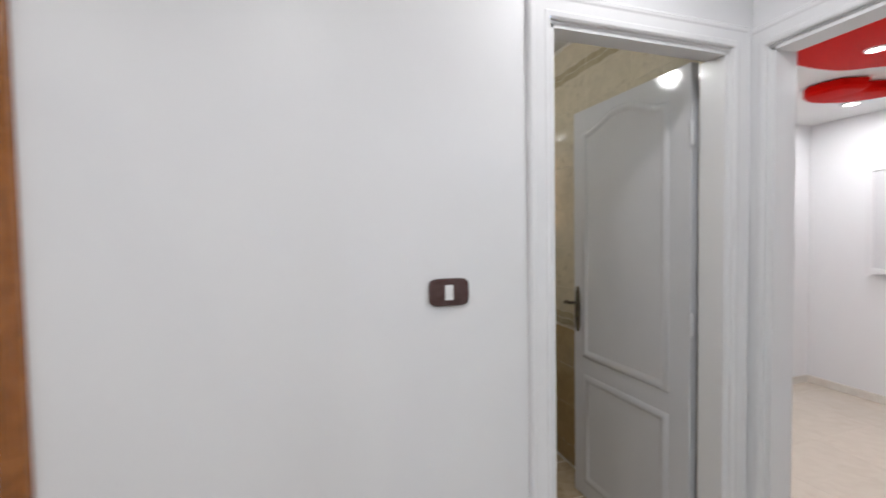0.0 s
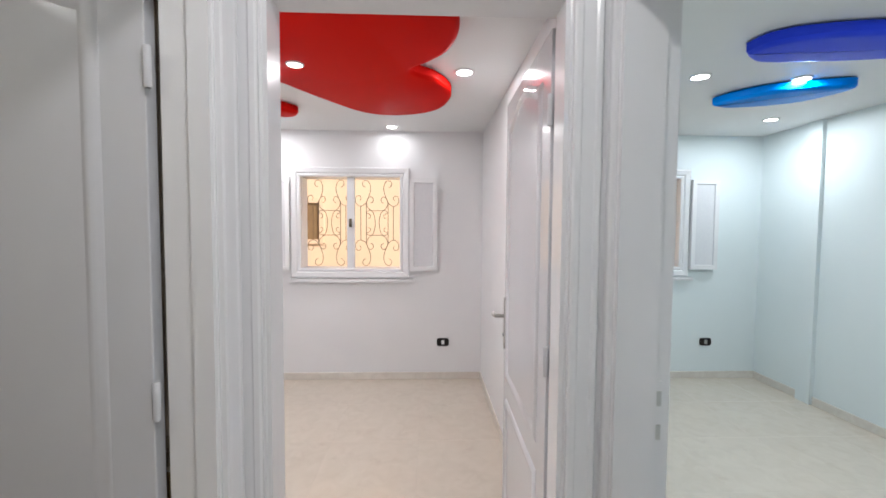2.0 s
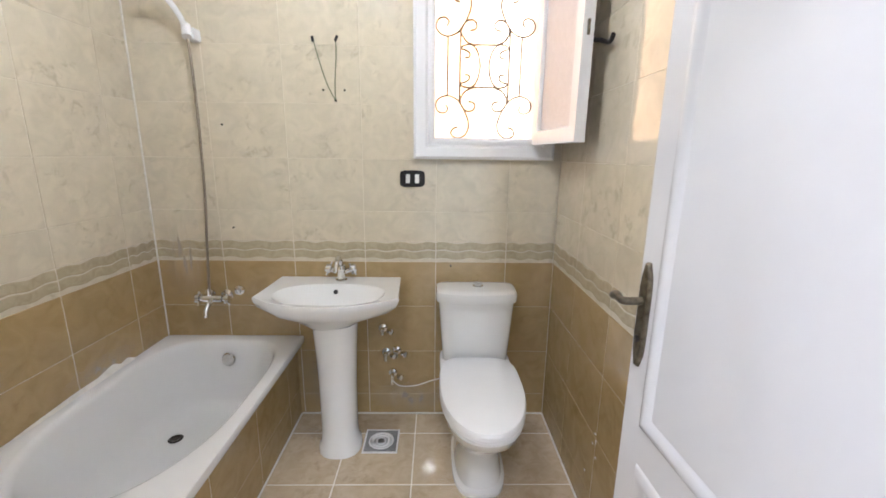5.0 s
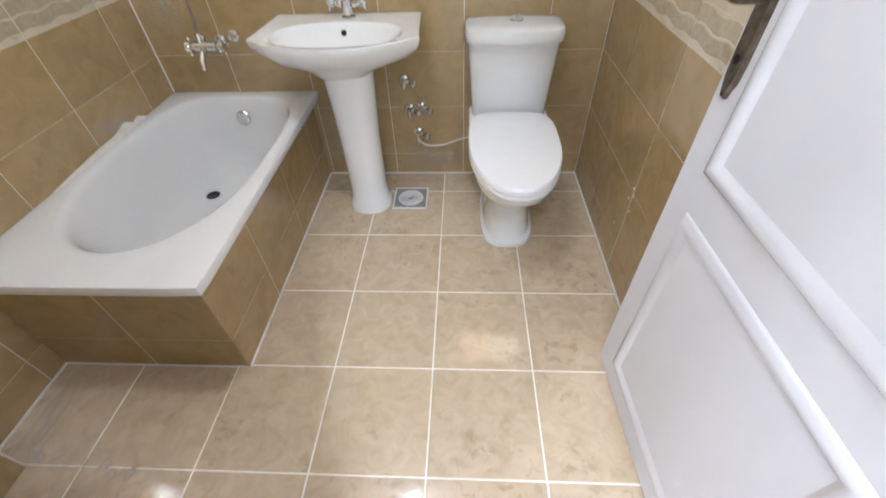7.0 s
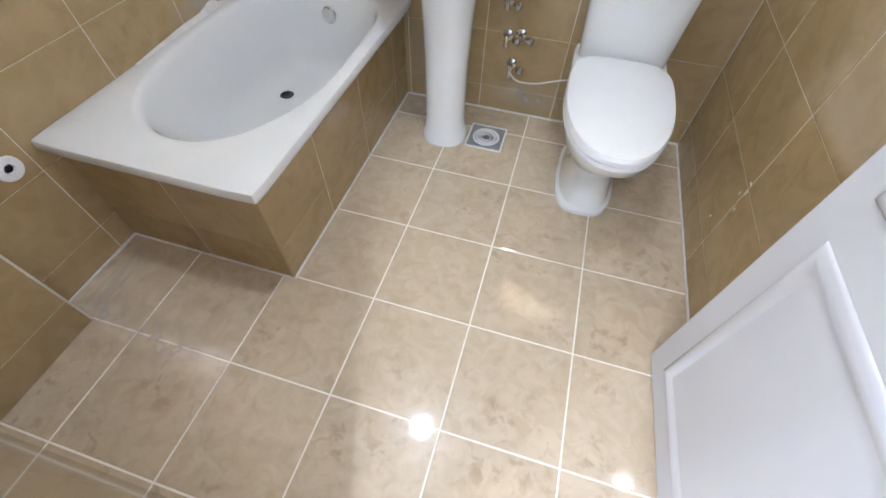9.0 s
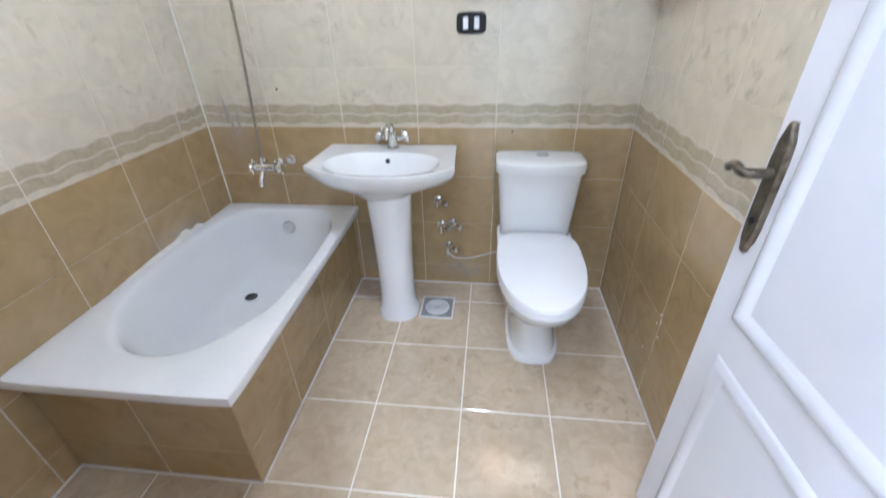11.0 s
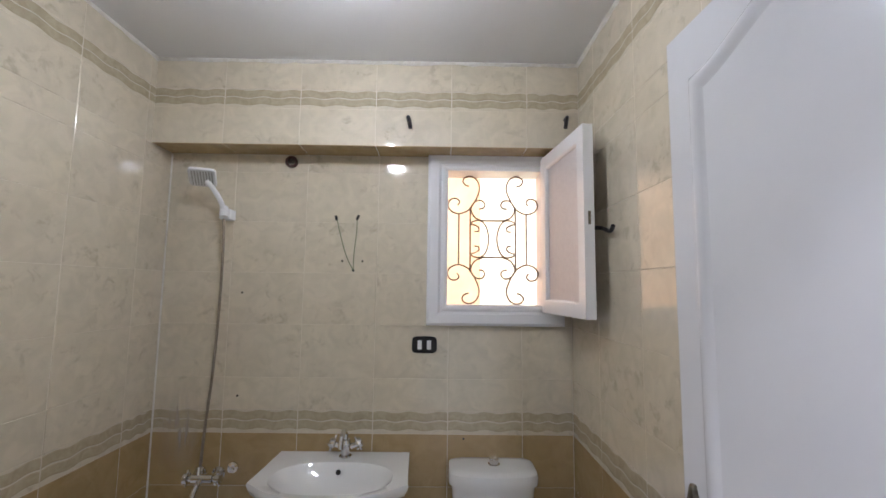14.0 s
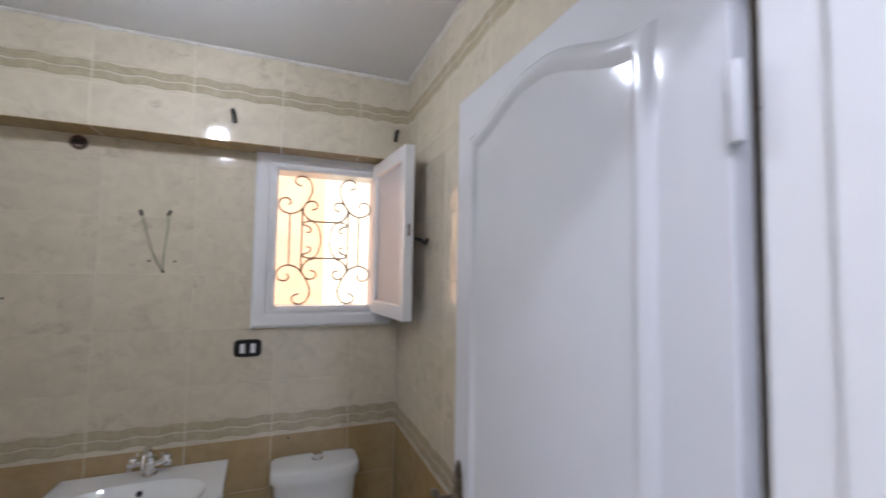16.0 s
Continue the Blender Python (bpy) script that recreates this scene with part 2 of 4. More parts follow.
# ---- mesh tools ----
def put(name, bm, mats, parent=None, label="", smooth=False):
    me = bpy.data.meshes.new(name)
    bmesh.ops.recalc_face_normals(bm, faces=bm.faces)
    bm.to_mesh(me)
    bm.free()
    for m in mats if isinstance(mats, (list, tuple)) else [mats]:
        me.materials.append(m)
    if smooth:
        me.polygons.foreach_set("use_smooth", [True] * len(me.polygons))
        me.set_sharp_from_angle(angle=radians(38))
    ob = new(name, me)
    if parent:
        ob.parent = parent
    if label:
        ob["label"] = label
    return ob


def part(name, bm, mat, parent, label="", smooth=False):
    return put(name, bm, mat, parent, label, smooth)


def thing(name, label, category, at=(0, 0, 0), turn=0.0, group="", kind=""):
    ob = new(name)
    ob.empty_display_size = 0.05
    ob.location, ob.rotation_euler = at, (0, 0, radians(turn))
    return tagged(ob, label, category, group, kind)


def box(bm, x0, x1, y0, y1, z0, z1, bevel=0.0, segments=2):
    vs = [bm.verts.new((x, y, z)) for x in (x0, x1) for y in (y0, y1) for z in (z0, z1)]
    fs = [bm.faces.new([vs[i] for i in q]) for q in ((0, 1, 3, 2), (4, 6, 7, 5), (0, 4, 5, 1), (2, 3, 7, 6), (0, 2, 6, 4), (1, 5, 7, 3))]
    if bevel:
        es = list({e for f in fs for e in f.edges})
        bmesh.ops.bevel(bm, geom=es, offset=bevel, segments=segments, affect="EDGES", profile=0.5)
    return bm


def boxes(*rows):
    bm = bmesh.new()
    for r in rows:
        box(bm, *r)
    return bm


def loft(bm, loops, cap0=True, cap1=True):
    """Joins rings of equally many points into one skin."""
    rings = [[bm.verts.new(p) for p in loop] for loop in loops]
    n = len(rings[0])
    for a, b in zip(rings, rings[1:]):
        for i in range(n):
            bm.faces.new((a[i], a[(i + 1) % n], b[(i + 1) % n], b[i]))
    if cap0:
        bm.faces.new(rings[0][::-1])
    if cap1:
        bm.faces.new(rings[-1])
    return bm


def ring(cx, cy, z, a, b, n=32, power=2.0):
    """A level ring: an ellipse, or with a higher power a rounded rectangle."""
    out = []
    for k in range(n):
        t = 2 * math.pi * k / n
        c, s = math.cos(t), math.sin(t)
        out.append((cx + a * math.copysign(abs(c) ** (2 / power), c), cy + b * math.copysign(abs(s) ** (2 / power), s), z))
    return out


def turned(bm, profile, n=20, m=None):
    """A body of revolution about z from rows of (radius, z)."""
    m = m if m is not None else Matrix()
    return loft(bm, [[m @ Vector((r * math.cos(2 * math.pi * k / n), r * math.sin(2 * math.pi * k / n), z)) for k in range(n)] for r, z in profile])


def tube(bm, path, r, n=8):
    """A round bar along a path."""
    pts = [Vector(p) for p in path]
    side = None
    loops = []
    for i, p in enumerate(pts):
        d = (pts[min(i + 1, len(pts) - 1)] - pts[max(i - 1, 0)]).normalized()
        if side is None:
            side = d.orthogonal().normalized()
        side = (side - d * side.dot(d)).normalized()
        up = d.cross(side)
        loops.append([p + r * (math.cos(2 * math.pi * k / n) * side + math.sin(2 * math.pi * k / n) * up) for k in range(n)])
    return loft(bm, loops)


def curved(pts, steps=4):
    """A smooth line through the points."""
    pts = [Vector(p) for p in pts]
    out = []
    for i in range(len(pts) - 1):
        a, b, c, d = pts[max(i - 1, 0)], pts[i], pts[i + 1], pts[min(i + 2, len(pts) - 1)]
        for s in range(steps):
            t = s / steps
            out.append(0.5 * (2 * b + (c - a) * t + (2 * a - 5 * b + 4 * c - d) * t * t + (3 * b - a - 3 * c + d) * t ** 3))
    return out + [pts[-1]]


def moulding(bm, path, profile, closed=False, m=None):
    """A profile of (across, height) carried along a flat path, with mitred corners; across runs to the left of the path."""
    pts = [Vector((*p, 0)).xy for p in path]
    n = len(pts)
    loops = []
    for i, p in enumerate(pts):
        a = pts[(i - 1) % n] if closed or i else None
        b = pts[(i + 1) % n] if closed or i < n - 1 else None
        da = (p - a).normalized() if a is not None else (b - p).normalized()
        db = (b - p).normalized() if b is not None else da
        na, nb = Vector((-da.y, da.x)), Vector((-db.y, db.x))
        mid = (na + nb).normalized()
        k = 1 / max(0.3, mid.dot(na))
        loops.append([Vector((*(p + mid * (u * k)), h)) for u, h in profile])
    vs = [[bm.verts.new(m @ v if m is not None else v) for v in loop] for loop in loops]
    q = len(profile)
    for i in range(n if closed else n - 1):
        for k in range(q):
            bm.faces.new((vs[i][k], vs[(i + 1) % n][k], vs[(i + 1) % n][(k + 1) % q], vs[i][(k + 1) % q]))
    if not closed:
        bm.faces.new(vs[0][::-1])
        bm.faces.new(vs[-1])
    return bm


def facing(origin, u, v):
    """The pose whose x, y and z axes run along u, v and out of the surface."""
    u, v = Vector(u), Vector(v)
    return Matrix.Translation(origin) @ Matrix((u, v, u.cross(v))).transposed().to_4x4()


def wall(name, along, u0, u1, z0, z1, t0, t1, openings, mat, label):
    """A wall along x or y, from t0 to t1 through its thickness, with openings (u0, u1, z0, z1)."""
    us = sorted({u0, u1, *[o for q in openings for o in q[:2]]})
    bm = bmesh.new()
    for a, b in zip(us, us[1:]):
        cut = sorted([q[2:] for q in openings if q[0] <= a and q[1] >= b])
        z = z0
        for lo, hi in [*cut, (z1, z1)]:
            if lo - z > 1e-4:
                if along == "x":
                    box(bm, a, b, t0, t1, z, lo)
                else:
                    box(bm, t0, t1, a, b, z, lo)
            z = hi
    return tagged(put(name, bm, mat), label, "wall", kind="structure")

# ---- structure ----
W, CEIL, BAND = 1.963, 2.585, 0.853
BEAM_Y, BEAM_Z = -0.15, 2.18
DOOR_L, DOOR_R, HEAD = -0.800, -0.085, 2.075
HALL, INNER = -1.945, -1.850
WIN = (-0.60, -0.138, 1.454, 2.108)

# bathroom shell
wall_north = wall("wall_north", "x", -W - 0.12, 0.03, 0, CEIL, 0.0015, 0.12, [(WIN[0] - 0.02, WIN[1] + 0.02, WIN[2] - 0.02, WIN[3] + 0.02)], GROUT, "tiled bathroom wall with a small window")
wall_east = wall("wall_east", "y", -1.90, 0.0, 0, CEIL, 0.0015, 0.03, [], GROUT, "tiled bathroom wall beside the toilet")
wall_west = wall("wall_west", "y", -1.90, 0.0, 0, CEIL, -W - 0.12, -W - 0.0015, [], GROUT, "tiled bathroom wall above the bathtub")
wall_south = wall("wall_south", "x", -W, 0.0015, 0, CEIL, -1.90, INNER, [(DOOR_L - 0.03, DOOR_R + 0.03, 0, HEAD + 0.03)], GROUT, "tiled bathroom wall around the doorway")
beam = tagged(put("beam", boxes((-W, 0.0, BEAM_Y + 0.0015, 0.0, BEAM_Z + 0.0015, CEIL)), GROUT), "tiled beam above the bathroom window", "beam", kind="structure")
floor_bath = tagged(put("floor_1", boxes((-W - 0.1, 0.03, HALL, 0.1, -0.12, -0.001)), FLOOR_GROUT), "beige tiled bathroom floor with pale joints", "floor", kind="structure")
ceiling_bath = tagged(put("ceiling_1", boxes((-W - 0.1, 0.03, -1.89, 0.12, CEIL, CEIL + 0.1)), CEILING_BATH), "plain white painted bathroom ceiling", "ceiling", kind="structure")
box_corner = tagged(put("pipe_boxing", boxes((-W, -1.8445, INNER, -1.4945, 0, CEIL)), GROUT), "tiled pipe boxing in the bathroom corner", "wall", kind="structure")

# corridor and living hall
RED_L, RED_R = -2.007, -2.787
wall("wall_5", "x", -3.7, 0.03, 0, 2.6, HALL, -1.90, [(DOOR_L - 0.03, DOOR_R + 0.03, 0, HEAD + 0.03), (-3.03, -2.085, 0, HEAD + 0.03)], PAINT, "white painted corridor wall with a light switch")
wall("wall_6", "y", -2.942, -0.3, 0, 2.6, 0.03, 0.16, [(RED_R - 0.03, RED_L + 0.03, 0, HEAD + 0.03)], PAINT, "white painted wall around the bedroom doorway")
wall("wall_7", "x", -0.98, 0.03, 0, 2.6, -3.06, -2.905, [(-0.83, 0.03, 0, HEAD + 0.03)], PAINT, "white painted wall around a second bedroom doorway")
wall("wall_8", "y", -6.0, -1.75, 0, 2.6, -3.85, -3.7, [], PAINT, "plain white painted wall")
wall("wall_9", "x", -3.7, -0.98, 0, 2.6, -6.1, -5.95, [], PAINT, "plain white painted wall")
wall("wall_10", "x", -3.7, -2.0, 0, 2.6, -1.2, -1.1, [], PAINT, "plain white wall behind the wooden doorway")
tagged(put("floor_2", boxes((-3.8, 0.16, -6.0, HALL, -0.12, -0.001), (-3.8, -W - 0.12, HALL, -1.1, -0.12, -0.001)), ROOM_GROUT), "cream tiled corridor floor", "floor", kind="structure")
tagged(put("ceiling_2", boxes((-3.8, 0.03, -6.0, -1.90, 2.5, 2.6), (-3.8, -W - 0.12, -1.90, -1.1, 2.5, 2.6)), CEILING), "plain white corridor ceiling", "ceiling", kind="structure")

# red bedroom
RX1 = 2.93
RW = (-2.145, -1.205, 1.09, 1.96)
BW = (-4.885, -4.085, 1.115, 1.975)
wall("wall_11", "y", -5.8, -0.25, 0, 2.6, RX1, RX1 + 0.2, [(RW[0] - 0.02, RW[1] + 0.02, RW[2] - 0.02, RW[3] + 0.02), (BW[0] - 0.02, BW[1] + 0.02, BW[2] - 0.02, BW[3] + 0.02)], PAINT, "white painted outer wall with two windows")
wall("wall_12", "x", 0.16, RX1, 0, 2.6, -0.40, -0.30, [], PAINT, "plain white bedroom wall")
wall("wall_13", "x", 0.03, RX1, 0, 2.6, -3.0, -2.942, [], PAINT, "white bedroom wall behind the open door")
tagged(put("floor_3", boxes((0.16, RX1, -3.0, -0.35, -0.12, -0.001)), ROOM_GROUT), "cream tiled bedroom floor", "floor", kind="structure")
tagged(put("ceiling_3", boxes((0.16, RX1, -3.0, -0.35, 2.40, 2.6)), CEILING), "white bedroom ceiling with recessed lamps", "ceiling", kind="structure")

# blue bedroom
wall("wall_14", "x", 0.03, RX1, 0, 2.6, -3.06, -3.0, [], PAINT_BLUE, "pale aqua painted bedroom wall")
wall("wall_15", "x", -1.0, RX1, 0, 2.6, -5.84, -5.70, [], PAINT_BLUE, "pale aqua painted bedroom wall")
wall("wall_16", "y", -5.70, -3.06, 0, 2.6, -1.08, -0.98, [], PAINT_BLUE, "pale aqua painted bedroom wall")
wall("wall_17", "y", -5.70, -3.06, 0, 2.6, RX1 - 0.012, RX1, [(BW[0] - 0.02, BW[1] + 0.02, BW[2] - 0.02, BW[3] + 0.02)], PAINT_BLUE, "pale aqua painted wall around the window")
tagged(put("floor_4", boxes((0.16, RX1, -5.8, -3.0, -0.12, -0.001)), ROOM_GROUT), "cream tiled bedroom floor", "floor", kind="structure")
tagged(put("ceiling_4", boxes((-1.0, RX1, -5.8, -3.0, 2.40, 2.6)), CEILING), "white bedroom ceiling with blue shapes", "ceiling", kind="structure")
tagged(put("pilaster", boxes((2.275, 2.41, -5.70, -5.665, 0, 2.4)), PAINT_BLUE), "shallow aqua pilaster on the bedroom wall", "wall", kind="structure")

# skirting tiles along the rooms
for name, rows in (("baseboard_1", [(RX1 - 0.012, RX1, -2.942, -0.40)]), ("baseboard_2", [(0.95, RX1 - 0.012, -2.942, -2.93)]), ("baseboard_3", [(0.16, RX1 - 0.012, -0.412, -0.40)]),
                   ("baseboard_4", [(RX1 - 0.024, RX1 - 0.012, -5.70, -3.06)]), ("baseboard_5", [(2.41, RX1 - 0.024, -5.70, -5.688), (0.2, 2.275, -5.70, -5.688)]), ("baseboard_6", [(0.1, RX1 - 0.024, -3.072, -3.06)])):
    bm = bmesh.new()
    for x0, x1, y0, y1 in rows:
        box(bm, x0, x1, y0, y1, 0, 0.068, 0.003)
    tagged(put(name, bm, SKIRTING), "grey-beige ceramic skirting along the wall", "baseboard", kind="structure")

# ---- doors ----
CASING = [(0, 0), (0, 0.012), (0.005, 0.016), (0.018, 0.017), (0.023, 0.0145), (0.054, 0.0155), (0.060, 0.0185), (0.070, 0.019), (0.076, 0.013), (0.076, 0)]


def doorway(name, m, width, depth, label, mats=TRIM, size=1.0, proud=0.0):
    """Lining and casings of a doorway; m: pose at the floor's left front corner, x along the wall, y up, z out of the wall."""
    root = thing(name, label, "door frame", kind="structure")
    bm = bmesh.new()
    box(bm, -0.028, 0, 0, HEAD, -depth, 0.0, 0.003)
    box(bm, width, width + 0.028, 0, HEAD, -depth - proud, 0.0, 0.003)
    box(bm, -0.028, width + 0.028, HEAD, HEAD + 0.028, -depth, 0.0, 0.003)
    box(bm, 0, 0.012, 0, HEAD, -depth + 0.042, -0.003)
    box(bm, width - 0.012, width, 0, HEAD, -depth + 0.045, -0.003)
    box(bm, 0, width, HEAD - 0.012, HEAD, -depth + 0.045, -0.003)
    for v in bm.verts:
        v.co = m @ v.co
    part("lining", bm, mats, root)
    bm = bmesh.new()
    moulding(bm, [(-0.008, 0), (-0.008, HEAD + 0.008), (width + 0.008, HEAD + 0.008), (width + 0.008, 0)], [(u * size, h) for u, h in CASING], m=m)
    part("casing", bm, mats, root, smooth=False)
    return root


doorway("door_frame_1", facing((DOOR_L, HALL, 0), (1, 0, 0), (0, 0, 1)), DOOR_R - DOOR_L, HALL * -1 + INNER, "white gloss painted casing of the bathroom doorway", proud=0.022)
doorway("door_frame_2", facing((0.03, RED_L, 0), (0, -1, 0), (0, 0, 1)), RED_L - RED_R, 0.13, "white gloss painted casing of the red-ceilinged bedroom doorway")
doorway("door_frame_3", facing((0.0, -2.905, 0), (-1, 0, 0), (0, 0, 1)), 0.80, 0.155, "white gloss painted casing of the aqua bedroom doorway")
doorway("door_frame_4", facing((-3.03, HALL, 0), (1, 0, 0), (0, 0, 1)), 0.885, 0.06, "orange-brown varnished wooden door casing", WOOD, 0.72)

RIDGE = [(-0.020, 0), (-0.014, 0.005), (-0.004, 0.010), (0.006, 0.009), (0.014, 0.004), (0.022, 0)]


def eyebrow(x0, x1, z0, z1, rise):
    """A panel's outline whose top swells upwards in the middle."""
    out = [(x0, z0), (x1, z0)]
    for k in range(21):
        t = k / 20
        x = x1 + (x0 - x1) * t
        s = min(1.0, max(0.0, (0.5 - abs(t - 0.5)) / 0.46))
        out.append((x, z1 + rise * (s * s * (3 - 2 * s))))
    return out


def lever(root, x, z, side, mat, reach=-0.048):
    """A long plate with a lever handle and keyhole."""
    y = 0.0 if side > 0 else -0.04
    bm = bmesh.new()
    half = ((0.038, -0.060), (0.032, -0.092), (0.020, -0.106), (0.010, -0.122))
    edge = [(a, b) for a, b in half] + [(-a, b) for a, b in half[::-1]] + [(-a, -b) for a, b in half] + [(a, -b) for a, b in half[::-1]]
    loft(bm, [[(x + px * 0.5 * k, y + side * d, z + pz * (0.97 if k < 1 else 1.0)) for px, pz in edge] for k, d in ((1.0, 0.0), (1.0, 0.006), (0.8, 0.010))])
    plate = part("handle_plate", bm, mat, root)
    bm = bmesh.new()
    path = curved([(x, y + side * 0.008, z + 0.035), (x, y + side * 0.045, z + 0.035), (x - reach * 0.2, y + side * 0.054, z + 0.036), (x - reach * 0.6, y + side * 0.054, z + 0.041), (x - reach, y + side * 0.053, z + 0.032)])
    tube(bm, path, 0.009, 10)
    part("handle", bm, mat, plate, smooth=True)
    bm = bmesh.new()
    turned(bm, [(0.008, 0), (0.008, 0.003), (0.004, 0.004)], 12, Matrix.Translation((x, y + side * 0.010, z - 0.055)) @ Euler((radians(-90 * side), 0, 0)).to_matrix().to_4x4())
    part("keyhole", bm, BLACK, plate)


def door_leaf(name, at, turn, width, height, metal, label, both=True):
    """A panelled leaf hung at its left edge; its front looks along its own +y."""
    root = thing(name, label, "door", at, turn)
    bm = bmesh.new()
    box(bm, 0, width, -0.04, 0, 0.008, height, 0.003)
    body = part("leaf", bm, DOOR, root)
    for side, y in ((1, 0.0), (-1, -0.04)):
        m = Matrix.Translation((0, y, 0)) @ Matrix(((1, 0, 0, 0), (0, 0, side, 0), (0, 1, 0, 0), (0, 0, 0, 1)))
        for pts in (eyebrow(0.115, width - 0.092, 0.795, height - 0.136, 0.066), [(0.115, 0.112), (width - 0.100, 0.112), (width - 0.100, 0.665), (0.115, 0.665)]):
            bm = bmesh.new()
            moulding(bm, pts, RIDGE, True, m)
            part("panel_moulding", bm, DOOR, body, smooth=True)
        lever(root, width - 0.036, 1.03, side, metal)
    for z in (0.30, 1.08, 1.82):
        bm = bmesh.new()
        turned(bm, [(0.007, -0.045), (0.009, -0.04), (0.009, 0.04), (0.007, 0.045)], 12, Matrix.Translation((-0.008, 0.004, z)))
        part("hinge", bm, DOOR, root, smooth=True)
    return root


door_leaf("door_1", (-0.101, INNER + 0.042, 0), 92.0, 0.713, 2.092, BRONZE, "white panelled bathroom door standing open against the wall")
door_leaf("door_2", (0.168, -2.780, 0), -1.0, 0.745, 2.055, STEEL, "white panelled bedroom door standing wide open")
door_leaf("door_3", (-2.147, HALL + 0.045, 0), 180.0, 0.88, 2.055, STEEL, "closed white panelled door in a wooden casing")
strike = thing("strike_plate", "steel strike plate let into the white door lining", "strike plate", (0.0, -3.027, 1.0), kind="structure")
part("plate", boxes((-0.003, 0.0, -0.012, 0.012, -0.11, 0.08)), TRIM, strike)
for z0 in (0.015, -0.075):
    part("latch_hole", boxes((-0.0045, -0.002, -0.008, 0.008, z0, z0 + 0.04)), STEEL, strike)

# pale cement fillets where bathroom floor, walls and tub meet
for name, r in (("trim_1", (-0.007, 0.0005, -1.865, -0.0005, -0.0012, 0.006)), ("trim_2", (-1.302, -0.007, -0.008, 0.0005, -0.0012, 0.007)), ("trim_3", (-1.3105, -1.302, -1.17, -0.008, -0.0012, 0.006)),
                ("trim_4", (-W, -1.3105, -1.174, -1.1655, -0.0012, 0.006)), ("trim_5", (-W - 0.0005, -W + 0.007, -1.49, -1.174, -0.0012, 0.007)), ("trim_6", (-W - 0.0005, -W + 0.006, -0.006, 0.0005, 0.46, 2.175))):
    bm = bmesh.new()
    box(bm, *r, 0.002)
    tagged(put(name, bm, CAULK), "pale cement fillet along the tiles", "trim", kind="structure")
for name, (x0, y0), (x1, y1) in (("trim_7", (-W, BEAM_Y), (0.0, BEAM_Y)), ("trim_8", (-W, INNER), (-W, BEAM_Y)), ("trim_9", (0.0, INNER), (0.0, BEAM_Y))):
    bm, rows = bmesh.new(), []
    wob = random.Random(len(name) + int(7 * y0 - 3 * x0))
    for k in range(41):
        q, w = k / 40, 0.007 + 0.006 * wob.random()
        x, y = x0 + (x1 - x0) * q, y0 + (y1 - y0) * q
        ox, oy = (0.0, -1.0) if y0 == y1 else ((1.0, 0.0) if x0 < -1 else (-1.0, 0.0))
        rows.append([(x - ox * 0.004, y - oy * 0.004, CEIL + 0.003), (x + ox * w, y + oy * w, CEIL + 0.003), (x + ox * w * 0.7, y + oy * w * 0.7, CEIL - w * 0.7), (x - ox * 0.004, y - oy * 0.004, CEIL - w * 1.6)])
    loft(bm, rows)
    tagged(put(name, bm, CAULK), "uneven white plaster line between tiles and ceiling", "trim", kind="structure")


# ---- ceiling lamps and ceiling shapes ----
def ceiling_lamp(x, y, z, r):
    root = thing("ceiling_lamp", "round white recessed ceiling lamp, switched on; assumed in the corridor", "lamp", (x, y, z), group="recessed ceiling lamps")
    bm = bmesh.new()
    turned(bm, [(r * 1.0, 0.0), (r * 1.35, 0.0), (r * 1.32, -0.006), (r * 1.05, -0.010), (r, -0.004)], 24)
    part("rim", bm, PLASTIC, root, smooth=True)
    bm = bmesh.new()
    turned(bm, [(r * 0.98, -0.001), (r * 0.98, -0.005), (r * 0.5, -0.008)], 24)
    part("lens", bm, LENS, root)


for x, y in RED_LAMPS[1:] + BLUE_LAMPS:
    ceiling_lamp(x, y, 2.40, 0.045)
# Corridor fittings are unseen, modelled to go with the assumed lights.
for x, y in ASSUMED_HALL_LAMPS:
    ceiling_lamp(x, y, 2.50, 0.08)
ceiling_lamp(RED_LAMPS[0][0], RED_LAMPS[0][1], 2.332, 0.035)
globe_lamp = thing("globe_lamp", "round white globe lamp under the bathroom ceiling, switched on", "lamp", (BATH_LAMP[0], BATH_LAMP[1], CEIL))
# Base is unseen; its lower collar is added to shield the ceiling from light.
bm = bmesh.new()
turned(bm, [(0.055, 0.0), (0.055, -0.018), (0.035, -0.032), (0.022, -0.04), (0.022, -0.085), (0.052, -0.100), (0.056, -0.124), (0.050, -0.124), (0.020, -0.112)], 24)
part("base", bm, PLASTIC, globe_lamp, smooth=True)
bm = bmesh.new()
turned(bm, [(0.048 * math.sin(a), BATH_LAMP[2] - CEIL + 0.048 * math.cos(a)) for a in [0.45 + 2.65 * k / 12 for k in range(13)]], 24)
part("globe", bm, GLOBE, globe_lamp, smooth=True)


